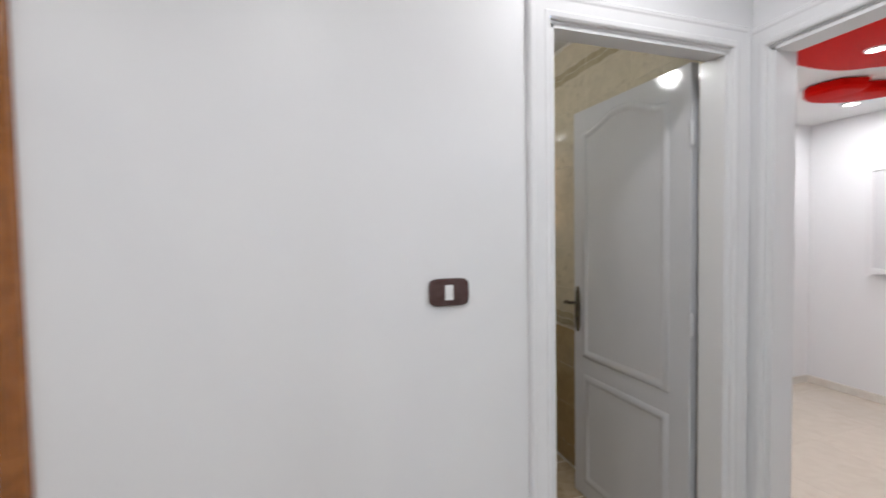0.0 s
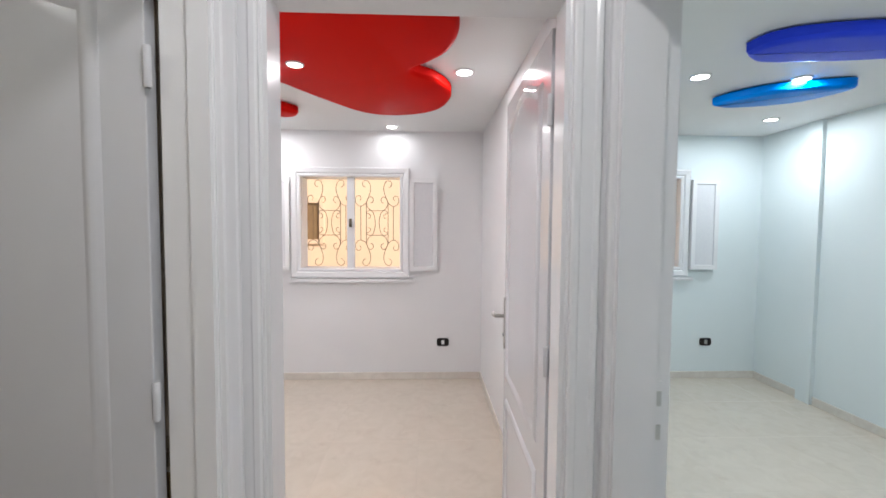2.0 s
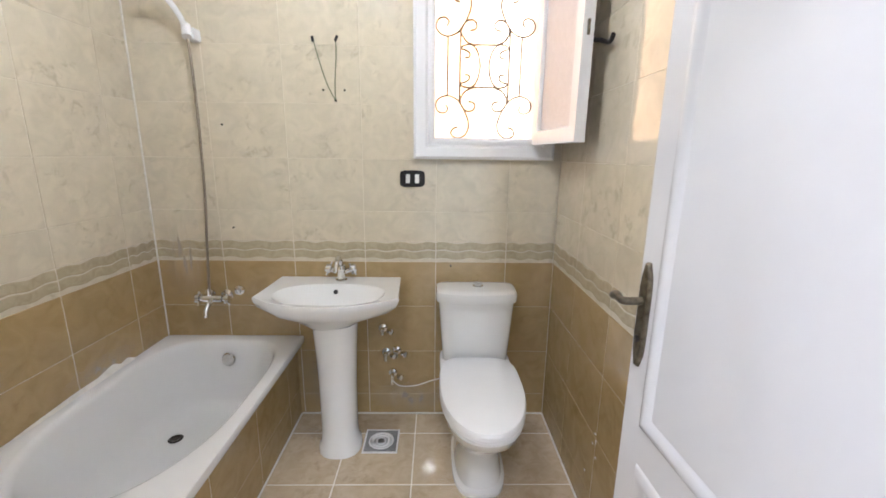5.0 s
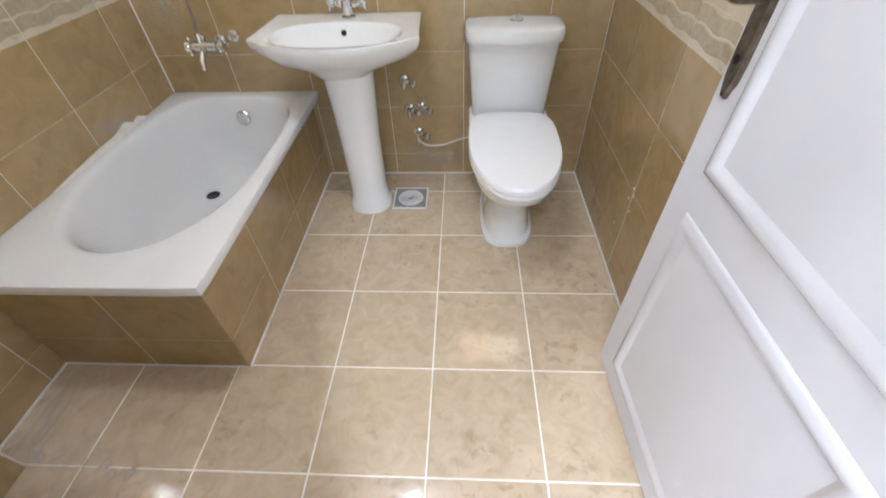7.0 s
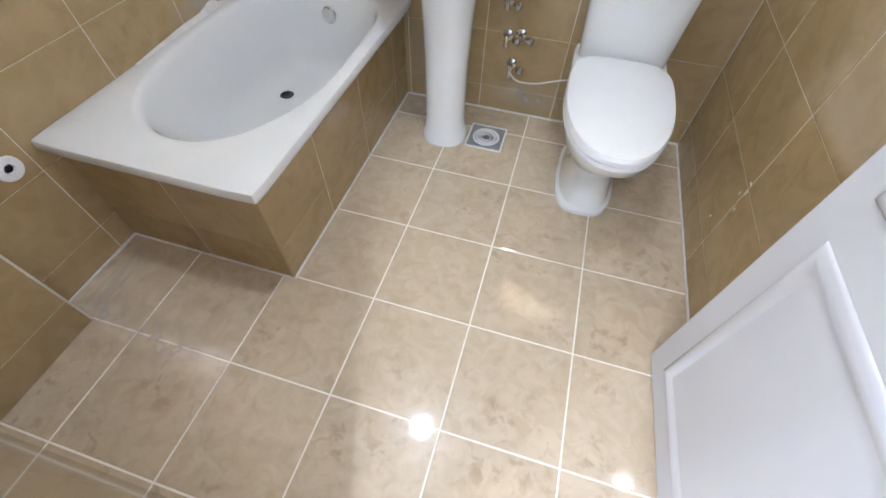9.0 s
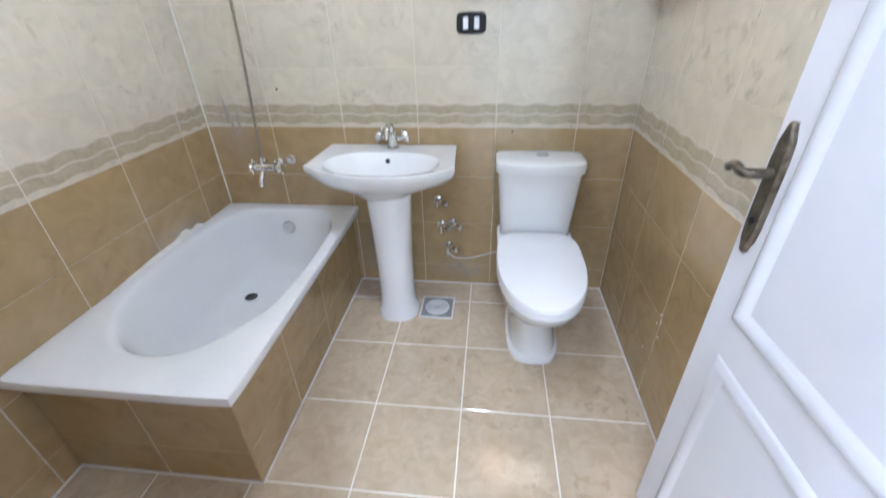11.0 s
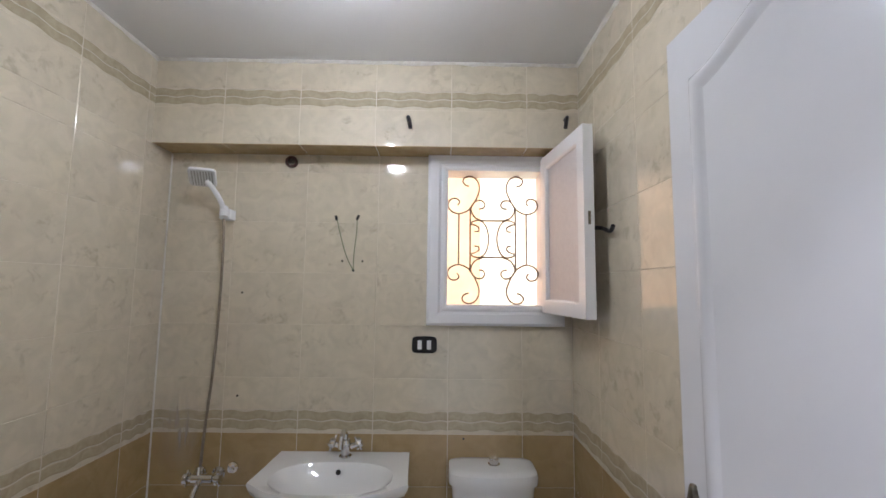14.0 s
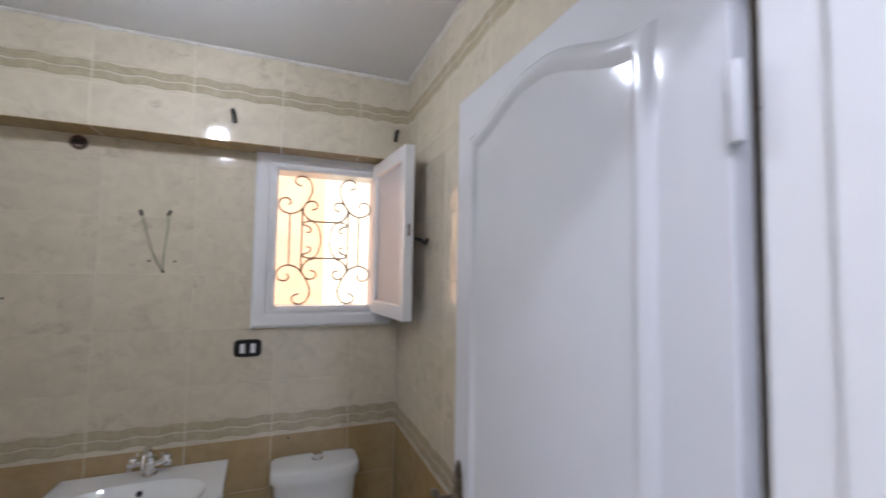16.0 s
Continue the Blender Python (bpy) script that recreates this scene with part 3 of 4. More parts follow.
def ceiling_shape(name, outline, z, thick, mat, label, hole=None):
    """A rounded gypsum shape hung under the ceiling."""
    pts = [p.xy for p in curved([(*p, 0) for p in outline + outline[:1]], 6)][:-1]
    cx, cy = sum(p.x for p in pts) / len(pts), sum(p.y for p in pts) / len(pts)
    n = len(pts)
    area = sum(pts[i].x * pts[(i + 1) % n].y - pts[(i + 1) % n].x * pts[i].y for i in range(n))
    if area < 0:
        pts = pts[::-1]
    loops = []
    for inset, dz in ((0.03, thick), (0.0, thick * 0.85), (0.0, thick * 0.25), (0.012, thick * 0.06), (0.035, 0.0)):
        loop = []
        for i, p in enumerate(pts):
            d = (pts[(i + 1) % n] - pts[i - 1]).normalized()
            q = p + Vector((-d.y, d.x)) * inset
            loop.append((q.x, q.y, z + dz))
        loops.append(loop)
    bm = bmesh.new()
    loft(bm, loops)
    return tagged(put(name, bm, mat, smooth=True), label, "ceiling ornament")


ceiling_shape("ceiling_ornament", [(0.50, -2.40), (0.70, -2.545), (0.97, -2.53), (1.13, -2.43), (1.258, -2.325), (1.40, -2.47), (1.64, -2.565), (1.92, -2.52), (2.09, -2.36), (2.15, -2.12), (2.06, -1.91),
                                       (1.76, -1.70), (1.52, -1.56), (1.35, -1.46), (1.05, -1.45), (0.70, -1.52), (0.48, -1.75), (0.42, -2.1)], 2.33, 0.07, RED, "glossy red butterfly-shaped gypsum ornament under the ceiling")
ceiling_shape("ceiling_ornament", [(1.70, -1.30), (1.85, -1.36), (1.92, -1.30), (2.00, -1.34), (2.14, -1.43), (2.24, -1.36), (2.24, -1.24), (2.10, -1.08), (1.85, -1.02), (1.68, -1.12)], 2.33, 0.07, RED, "small glossy red gypsum ornament under the ceiling")
ceiling_shape("ceiling_ornament", [(0.96, -3.97), (0.85, -4.0), (0.77, -4.12), (0.71, -4.40), (0.68, -4.9), (0.82, -5.1), (0.97, -4.75), (1.04, -4.35), (1.05, -4.10)], 2.33, 0.07, BLUE, "glossy dark blue wavy gypsum ornament under the ceiling")
ceiling_shape("ceiling_ornament", [(1.78, -4.38), (1.62, -4.44), (1.48, -4.58), (1.40, -4.78), (1.36, -4.97), (1.50, -4.98), (1.66, -4.90), (1.76, -4.75), (1.82, -4.52)], 2.33, 0.07, AZURE, "glossy azure leaf-shaped gypsum ornament under the ceiling")
ceiling_shape("ceiling_ornament", [(1.60, -3.60), (1.52, -3.72), (1.58, -3.88), (1.70, -3.95), (1.82, -3.90), (1.84, -3.70), (1.76, -3.58)], 2.33, 0.07, AZURE, "small glossy azure gypsum ornament under the ceiling")


# ---- room windows ----
def spiral_grille(root, m, width, height, bar=0.0042):
    """A wrought-iron window grille of mirrored scrolls."""
    s1 = [(236, 268), (222, 264), (213, 250), (222, 237), (241, 233), (262, 245), (272, 275), (262, 310), (242, 345), (225, 360), (200, 368), (175, 360), (162, 340), (170, 318), (190, 313), (202, 325), (195, 338)]
    s2 = [(270, 350), (285, 347), (291, 334), (280, 320), (260, 322), (246, 338), (243, 358), (258, 382), (282, 392)]
    s3 = [(255, 431), (268, 430), (270, 417), (256, 408), (244, 404), (250, 395), (275, 392), (295, 412), (305, 457), (295, 503), (275, 522), (250, 519), (244, 510), (256, 506), (270, 497), (268, 484), (255, 483)]
    k = width / 318.0
    kv = height / 455.0
    lines = []
    for pts in (s1, s2, s3):
        for sx in (1, -1):
            for sz in ((1, -1) if pts is not s3 else (1,)):
                lines.append(curved([((x - 319) * k * sx, (458 - y) * kv * sz, 0) for x, y in pts], 3))
    for x, h in ((119, 92), (79, 116), (-79, 116), (-117, 92)):
        lines.append([Vector((-x * k, -h * kv, 0)), Vector((-x * k, h * kv, 0))])
    for y in (66, -64):
        lines.append([Vector((-42 * k, y * kv, 0)), Vector((42 * k, y * kv, 0))])
    for pts in lines:
        bm = bmesh.new()
        tube(bm, [m @ p for p in pts], bar, 6)
        part("scroll", bm, IRON, root, smooth=True)


FRAME_PROFILE = [(0, -0.05), (0, 0.010), (0.012, 0.016), (0.020, 0.016), (0.030, 0.010), (0.042, 0.022), (0.080, 0.026), (0.092, 0.018), (0.092, -0.002), (0.03, -0.002), (0.03, -0.05)]


def sash(name, parent, width, height, mat, glass):
    """One opening leaf, hung at its left edge, front along -y."""
    bm = bmesh.new()
    m = Matrix(((1, 0, 0, 0), (0, 0, -1, 0), (0, 1, 0, 0), (0, 0, 0, 1)))
    prof = [(0, -0.02), (0, 0.02), (0.055, 0.02), (0.062, 0.012), (0.062, -0.02)]
    moulding(bm, [(0, 0), (width, 0), (width, height), (0, height)], prof, True, m)
    frame_ob = part(name, bm, mat, parent)
    part("panel", boxes((0.06, width - 0.06, -0.004, 0.004, 0.06, height - 0.06)), glass, frame_ob)
    return frame_ob


def room_window(name, y0, y1, z0, z1, label):
    """A two-leaf window in the outer wall with its leaves folded back against the wall and a scroll grille outside."""
    root = thing(name, label, "window", kind="structure")
    m = facing((RX1 - 0.012, y1, z0), (0, -1, 0), (0, 0, 1))
    w, h = y1 - y0, z1 - z0
    bm = bmesh.new()
    moulding(bm, [(0, 0), (0, h), (w, h), (w, 0)], FRAME_PROFILE, True, m)
    part("window_frame", bm, TRIM, root)
    part("mullion", boxes((RX1 + 0.0, RX1 + 0.05, (y0 + y1) / 2 - 0.035, (y0 + y1) / 2 + 0.035, z0, z1)), TRIM, root)
    part("latch", boxes((RX1 - 0.02, RX1 - 0.001, (y0 + y1) / 2 - 0.012, (y0 + y1) / 2 + 0.012, (z0 + z1) / 2 - 0.04, (z0 + z1) / 2 + 0.04)), BRONZE, root)
    part("window_sill", boxes((RX1 - 0.055, RX1 - 0.013, y0 - 0.13, y1 + 0.10, z0 - 0.13, z0 - 0.10)), TRIM, root)
    part("reveal", boxes((RX1 + 0.05, RX1 + 0.2, y0 - 0.02, y0, z0, z1), (RX1 + 0.05, RX1 + 0.2, y1, y1 + 0.02, z0, z1), (RX1 + 0.05, RX1 + 0.2, y0 - 0.02, y1 + 0.02, z0 - 0.02, z0), (RX1 + 0.05, RX1 + 0.2, y0 - 0.02, y1 + 0.02, z1, z1 + 0.02)), TRIM, root)
    for side in (1, -1):
        bm = bmesh.new()
        ym = y0 if side > 0 else y1
        a0, a1 = (ym - 0.36, ym - 0.095) if side > 0 else (ym + 0.095, ym + 0.36)
        mm = facing((RX1 - 0.05, a1, z0 - 0.02), (0, -1, 0), (0, 0, 1))
        prof = [(0, -0.02), (0, 0.016), (0.040, 0.016), (0.046, 0.004), (0.046, -0.02)]
        ww, hh = a1 - a0, h + 0.01
        moulding(bm, [(0, 0), (ww, 0), (ww, hh), (0, hh)], prof, True, mm)
        leaf = part("shutter", bm, TRIM, root)
        part("panel", boxes((RX1 - 0.056, RX1 - 0.044, a0 + 0.045, a1 - 0.045, z0 + 0.025, z0 + hh - 0.065)), FROSTED_WHITE, leaf)
    for part_w, c in ((w / 2 - 0.035, y1 - w / 4 + 0.0175 - 0.0175), (w / 2 - 0.035, y0 + w / 4)):
        spiral_grille(root, facing((RX1 + 0.14, c, (z0 + z1) / 2), (0, -1, 0), (0, 0, 1)), part_w, h * 0.98, 0.0032)
    return root


FROSTED_WHITE = material("obscured_glass_pale", (0.70, 0.70, 0.72), 0.2, second=(0.66, 0.66, 0.69), scale=60, amount=0.8, bump=0.3)
room_window("window_2", *RW, "white two-leaf window with open leaves and an iron scroll grille")
room_window("window_3", *BW, "white two-leaf window of the aqua bedroom with a scroll grille")


# ---- sockets and switches ----
def switch_plate(name, m, label, mat, keys, size=(0.118, 0.078)):
    """A rounded plate with rocker keys; m: x along the wall, y up, z out of it."""
    root = thing(name, label, "switch")
    a, b = size[0] / 2, size[1] / 2
    bm = bmesh.new()
    loft(bm, [ring(0, 0, 0, a, b, 32, 5), ring(0, 0, 0.006, a, b, 32, 5), ring(0, 0, 0.010, a * 0.94, b * 0.9, 32, 5)])
    for v in bm.verts:
        v.co = m @ v.co
    plate = part("plate", bm, mat, root, smooth=True)
    for x0, x1, colour in keys:
        bm = bmesh.new()
        box(bm, x0, x1, -0.021, 0.021, 0.0095, 0.0145, 0.0015)
        for v in bm.verts:
            v.co = m @ v.co
        part("key", bm, colour, plate)
    return root


NORTH, EAST = ((1, 0, 0), (0, 0, 1)), ((0, -1, 0), (0, 0, 1))
switch_plate("light_switch", facing((-0.704, -0.001, 1.264), *NORTH), "black switch plate with two white keys on tiles", BLACK, [(-0.032, -0.012, PLASTIC), (0.012, 0.032, PLASTIC)])
switch_plate("light_switch", facing((-1.135, HALL - 0.001, 1.285), *NORTH), "dark brown switch plate, still wrapped, with one white key", BROWN_PLASTIC, [(-0.014, 0.010, PLASTIC)])
switch_plate("wall_socket", facing((RX1 - 0.001, -2.567, 0.366), *EAST), "black wall socket above the skirting", BLACK, [(-0.014, 0.014, PLASTIC)])
switch_plate("wall_socket", facing((RX1 - 0.013, -5.19, 0.366), *EAST), "black wall socket on the aqua wall", BLACK, [(-0.014, 0.014, STEEL)])

# ---- bathroom window ----
bw = thing("window_1", "small white bathroom window with one leaf open and a scroll grille", "window", kind="structure")
WX0, WX1, WZ0, WZ1 = WIN
bm = bmesh.new()
moulding(bm, [(WX0, WZ0), (WX0, WZ1), (WX1, WZ1), (WX1, WZ0)], [(u * 1.06, h + 0.006) for u, h in FRAME_PROFILE], True, facing((0, 0, 0), *NORTH))
part("window_frame", bm, TRIM, bw)
part("reveal", boxes((WX0 - 0.02, WX0, 0.045, 0.12, WZ0 - 0.02, WZ1 + 0.02), (WX1, WX1 + 0.02, 0.045, 0.12, WZ0 - 0.02, WZ1 + 0.02), (WX0, WX1, 0.045, 0.12, WZ0 - 0.02, WZ0), (WX0, WX1, 0.045, 0.12, WZ1, WZ1 + 0.02)), TRIM, bw)
spiral_grille(bw, facing(((WX0 + WX1) / 2, 0.075, (WZ0 + WZ1) / 2), *NORTH), WX1 - WX0, WZ1 - WZ0)
leaf = sash("sash", bw, 0.455, 0.735, TRIM, FROSTED)
leaf.location, leaf.rotation_euler = (WX1 + 0.006, -0.035, 1.425), (0, 0, radians(-84))
bm = bmesh.new()
tube(bm, curved([(0.44, 0.02, 0.34), (0.44, 0.05, 0.34), (0.45, 0.058, 0.335), (0.50, 0.056, 0.32), (0.53, 0.05, 0.335)]), 0.008, 8)
part("catch", bm, BLACK, leaf, smooth=True)
part("lock_strip", boxes((0.4555, 0.458, -0.005, 0.005, 0.35, 0.40)), BRONZE, leaf)

# ---- bathtub ----
tub = thing("bathtub", "white bathtub built in behind a tan tiled apron", "bathtub", (-1.614, -0.607, 0))
TX, TY, TZ = 0.349, 0.605, 0.458


def tub_outline(k, z, n=64):
    """The bowl's outline: round at the sloping end, squarer at the drain end; k shrinks it."""
    out = []
    for i in range(n):
        t = 2 * math.pi * i / n
        c, s = math.cos(t), math.sin(t)
        p = 4.2 if s > 0 else 2.15
        a, b = 0.292 * k[0], (0.525 * k[1] if s > 0 else 0.475 * k[2])
        out.append((a * math.copysign(abs(c) ** (2 / p), c), 0.01 + b * math.copysign(abs(s) ** (2 / p), s), z))
    return out


def rect_ring(x, y, z, n=64, r=0.02):
    """The rim's outline with rounded corners, point for point over against the bowl's."""
    out = []
    for px, py, _ in tub_outline((1, 1, 1), 0, n):
        dx, dy = px, py - 0.01
        k = min((x - 0.0) / abs(dx) if abs(dx) > 1e-6 else 9e9, (y - math.copysign(0.01, dy)) / abs(dy) if abs(dy) > 1e-6 else 9e9)
        out.append([dx * k, 0.01 + dy * k, z])
    for sx in (-1, 1):
        for sy in (-1, 1):
            near = min(out, key=lambda p: (p[0] - sx * x) ** 2 + (p[1] - sy * y) ** 2)
            near[0], near[1] = sx * (x - 0.004), sy * (y - 0.004)
    return [tuple(p) for p in out]


bm = bmesh.new()
loft(bm, [rect_ring(TX - 0.02, TY - 0.02, TZ - 0.034), rect_ring(TX - 0.002, TY - 0.002, TZ - 0.034), rect_ring(TX, TY, TZ - 0.030), rect_ring(TX, TY, TZ - 0.008), rect_ring(TX - 0.002, TY - 0.002, TZ - 0.002), rect_ring(TX - 0.008, TY - 0.008, TZ),
          tub_outline((1.06, 1.03, 1.05), TZ), tub_outline((1.03, 1.015, 1.025), TZ - 0.002), tub_outline((1.0, 1.0, 1.0), TZ - 0.010), tub_outline((0.98, 0.99, 0.975), TZ - 0.025), tub_outline((0.95, 0.97, 0.94), TZ - 0.08), tub_outline((0.885, 0.94, 0.85), TZ - 0.17), tub_outline((0.83, 0.91, 0.76), TZ - 0.24), tub_outline((0.77, 0.88, 0.68), TZ - 0.275), tub_outline((0.68, 0.84, 0.60), TZ - 0.296), tub_outline((0.55, 0.72, 0.48), TZ - 0.306), tub_outline((0.3, 0.4, 0.3), TZ - 0.310)], cap0=False)
part("shell", bm, ACRYLIC, tub, smooth=True)
apron = part("apron", boxes((-TX, TX - 0.045, -TY + 0.045, -TY + 0.056, 0, TZ - 0.034), (TX - 0.054, TX - 0.045, -TY + 0.056, TY, 0, TZ - 0.034)), GROUT, tub, "tan tiled apron")
bm = bmesh.new()
turned(bm, [(0.026, 0), (0.030, 0.002), (0.024, 0.006), (0.012, 0.002), (0.004, 0.002)], 20, Matrix.Translation((-0.106, 0.203, TZ - 0.3085)))
part("drain", bm, BLACK, tub, "dark drain with chrome ring")
bm = bmesh.new()
turned(bm, [(0.030, 0), (0.034, 0.004), (0.028, 0.010), (0.010, 0.012)], 24, Matrix.Translation((0.0, 0.505, TZ - 0.085)) @ Euler((radians(80), 0, 0)).to_matrix().to_4x4())
part("overflow", bm, CHROME, tub, "round chrome overflow", True)

# ---- wash basin on its pedestal ----
basin = thing("wash_basin", "white ceramic wash basin on a pedestal", "wash basin", (-1.06, 0, 0))
BZ = 0.775


def basin_outline(k, z, n=64, cx=0.0, cy=-0.235):
    """Straight back, straight sides, bowed front; k shrinks it towards the bowl's middle."""
    corners = [(0.298, -0.004), (-0.298, -0.004), (-0.303, -0.12), (-0.308, -0.23), (-0.314, -0.315), (-0.225, -0.385), (-0.115, -0.428), (0, -0.442), (0.115, -0.428), (0.225, -0.385), (0.314, -0.315), (0.308, -0.23), (0.303, -0.12)]
    out = []
    for i in range(n):
        t = 2 * math.pi * i / n
        d = Vector((math.cos(t), math.sin(t)))
        best = 0.1
        for a, b in zip(corners, corners[1:] + corners[:1]):
            a, b = Vector(a) - Vector((cx, cy)), Vector(b) - Vector((cx, cy))
            e = b - a
            det = d.x * -e.y + e.x * d.y
            if abs(det) > 1e-9:
                r = (a.x * -e.y + e.x * a.y) / det
                s = (d.x * a.y - d.y * a.x) / det
                if r > 0 and -1e-6 <= s <= 1 + 1e-6:
                    best = r
        out.append([cx + d.x * best, cy + d.y * best])
    for px, py in (corners[0], corners[1], corners[4], corners[10]):
        near = min(out, key=lambda p: (p[0] - px) ** 2 + (p[1] - py) ** 2)
        near[0], near[1] = px, py
    return [(cx + (x - cx) * k, cy + (y - cy) * k, z) for x, y in out]


bm = bmesh.new()
loft(bm, [ring(0, -0.24, BZ - 0.150, 0.098, 0.09, 64), ring(0, -0.235, BZ - 0.132, 0.125, 0.115, 64), basin_outline(0.60, BZ - 0.108), basin_outline(0.82, BZ - 0.078), basin_outline(0.95, BZ - 0.046), basin_outline(0.985, BZ - 0.024), basin_outline(1.0, BZ - 0.008), basin_outline(0.99, BZ),
          ring(0, -0.255, BZ - 0.004, 0.245, 0.145, 64, 2.4), ring(0, -0.255, BZ - 0.02, 0.23, 0.132, 64, 2.3), ring(0, -0.25, BZ - 0.065, 0.18, 0.10, 64), ring(0, -0.245, BZ - 0.092, 0.09, 0.055, 64), ring(0, -0.245, BZ - 0.098, 0.03, 0.03, 64)])
bowl = part("bowl", bm, CERAMIC, basin, smooth=True)
bm = bmesh.new()
turned(bm, [(0.011, 0), (0.011, 0.003)], 16, Matrix.Translation((0.0, -0.137, BZ - 0.036)) @ Euler((radians(58), 0, 0)).to_matrix().to_4x4())
part("overflow_hole", bm, BLACK, bowl)
bm = bmesh.new()
loft(bm, [ring(0.02, -0.25, z, a, b, 36, 2.3) for z, a, b in ((0.0, 0.100, 0.100), (0.035, 0.098, 0.098), (0.055, 0.086, 0.088), (0.12, 0.083, 0.085), (0.35, 0.085, 0.087), (0.52, 0.092, 0.090), (0.640, 0.100, 0.092))])
part("pedestal", bm, CERAMIC, basin, smooth=True)


def basin_mixer():
    root = thing("basin_mixer", "chrome basin mixer tap with two cross handles", "tap", (-1.05, -0.055, BZ - 0.003))
    bm = bmesh.new()
    turned(bm, [(0.028, 0), (0.028, 0.006), (0.020, 0.012), (0.018, 0.05), (0.024, 0.06), (0.020, 0.075)], 18)
    part("body", bm, CHROME, root, smooth=True)
    bm = bmesh.new()
    tube(bm, curved([(0, 0, 0.06), (0, -0.01, 0.105), (0, -0.045, 0.125), (0, -0.09, 0.105), (0, -0.105, 0.07)]), 0.011, 12)
    part("spout", bm, CHROME, root, smooth=True)
    for s in (-1, 1):
        m = Matrix.Translation((s * 0.022, 0, 0.045)) @ Euler((0, radians(68 * s), 0)).to_matrix().to_4x4()
        bm = bmesh.new()
        turned(bm, [(0.012, 0), (0.012, 0.025), (0.022, 0.03), (0.024, 0.042), (0.017, 0.055), (0.006, 0.058)], 14, m)
        for k in range(4):
            a = math.pi / 2 * k + 0.4
            tube(bm, [m @ Vector((0, 0, 0.038)), m @ Vector((0.036 * math.cos(a), 0.036 * math.sin(a), 0.038))], 0.006, 8)
        part("cross_handle", bm, CHROME, root, smooth=True)


basin_mixer()

# ---- toilet ----
toilet = thing("toilet", "white close-coupled toilet with its lid closed", "toilet", (-0.395, 0, 0))


def bowed(cy, z, a, b, bulge):
    """A level rounded rectangle whose front swells outwards in the middle."""
    return [(x, y - (bulge * (1 - (x / a) ** 2) if y < cy else 0.0), z) for x, y, z in ring(0, cy, z, a, b, 56, 6)]


bm = bmesh.new()
loft(bm, [bowed(-0.092, z, a, b, 0.014) for z, a, b in ((0.385, 0.150, 0.070), (0.40, 0.158, 0.078), (0.55, 0.168, 0.083), (0.704, 0.180, 0.086))])
part("cistern", bm, CERAMIC, toilet, smooth=True)
bm = bmesh.new()
loft(bm, [bowed(-0.094, z, a, b, 0.024) for z, a, b in ((0.703, 0.184, 0.088), (0.706, 0.191, 0.094), (0.738, 0.193, 0.096), (0.751, 0.189, 0.092), (0.757, 0.178, 0.082), (0.760, 0.14, 0.055))])
lid = part("cistern_lid", bm, CERAMIC, toilet, smooth=True)
bm = bmesh.new()
turned(bm, [(0.026, 0.756), (0.026, 0.762), (0.021, 0.764), (0.021, 0.782), (0.016, 0.786)], 20, Matrix.Translation((0.01, -0.09, 0)))
part("flush_button", bm, CHROME, lid, smooth=True)


def egg(k, z, back=-0.20, front=-0.765, half=0.175, n=48):
    """The seat's outline: straight hinge side at the back, long rounded front."""
    mid, out = (back + front) / 2 + 0.06, []
    for i in range(n):
        t = 2 * math.pi * i / n
        c, s = math.cos(t), math.sin(t)
        p = 4.0 if s > 0 else 2.15
        b = (back - mid) if s > 0 else (mid - front)
        out.append((half * k * math.copysign(abs(c) ** (2 / p), c), mid + b * k * math.copysign(abs(s) ** (2 / p), s), z))
    return out


bm = bmesh.new()
loft(bm, [egg(0.97, 0.392), egg(1.0, 0.396), egg(1.0, 0.408), egg(0.985, 0.412)])
part("seat", bm, PLASTIC, toilet, smooth=True)
bm = bmesh.new()
loft(bm, [egg(0.985, 0.413), egg(1.005, 0.417), egg(1.005, 0.430), egg(0.98, 0.440), egg(0.85, 0.445), egg(0.4, 0.447)])
part("seat_lid", bm, PLASTIC, toilet, smooth=True)
bm = bmesh.new()
rows = []
for z, half, front, back, p in ((0.0, 0.116, -0.575, -0.12, 3.0), (0.018, 0.116, -0.575, -0.12, 3.0), (0.030, 0.104, -0.558, -0.12, 2.8), (0.10, 0.097, -0.538, -0.11, 2.6), (0.18, 0.102, -0.545, -0.10, 2.6), (0.24, 0.124, -0.60, -0.08, 2.5), (0.30, 0.150, -0.675, -0.05, 2.4), (0.35, 0.165, -0.735, -0.03, 2.4), (0.39, 0.168, -0.755, -0.03, 2.5)):
    rows.append(ring(0, (front + back) / 2, z, half, (back - front) / 2, 48, p))
loft(bm, rows)
part("pan", bm, CERAMIC, toilet, smooth=True)
bm = bmesh.new()
loft(bm, [ring(0, -0.155, z, a, 0.125, 40, 6) for z, a in ((0.350, 0.150), (0.362, 0.166), (0.395, 0.172), (0.402, 0.168))])
part("shelf", bm, CERAMIC, toilet, smooth=True)
for x in (-0.07, 0.07):
    bm = bmesh.new()
    turned(bm, [(0.016, 0.392), (0.016, 0.425), (0.012, 0.43)], 14, Matrix.Translation((x, -0.205, 0)))
    part("seat_hinge", bm, PLASTIC, toilet, smooth=True)

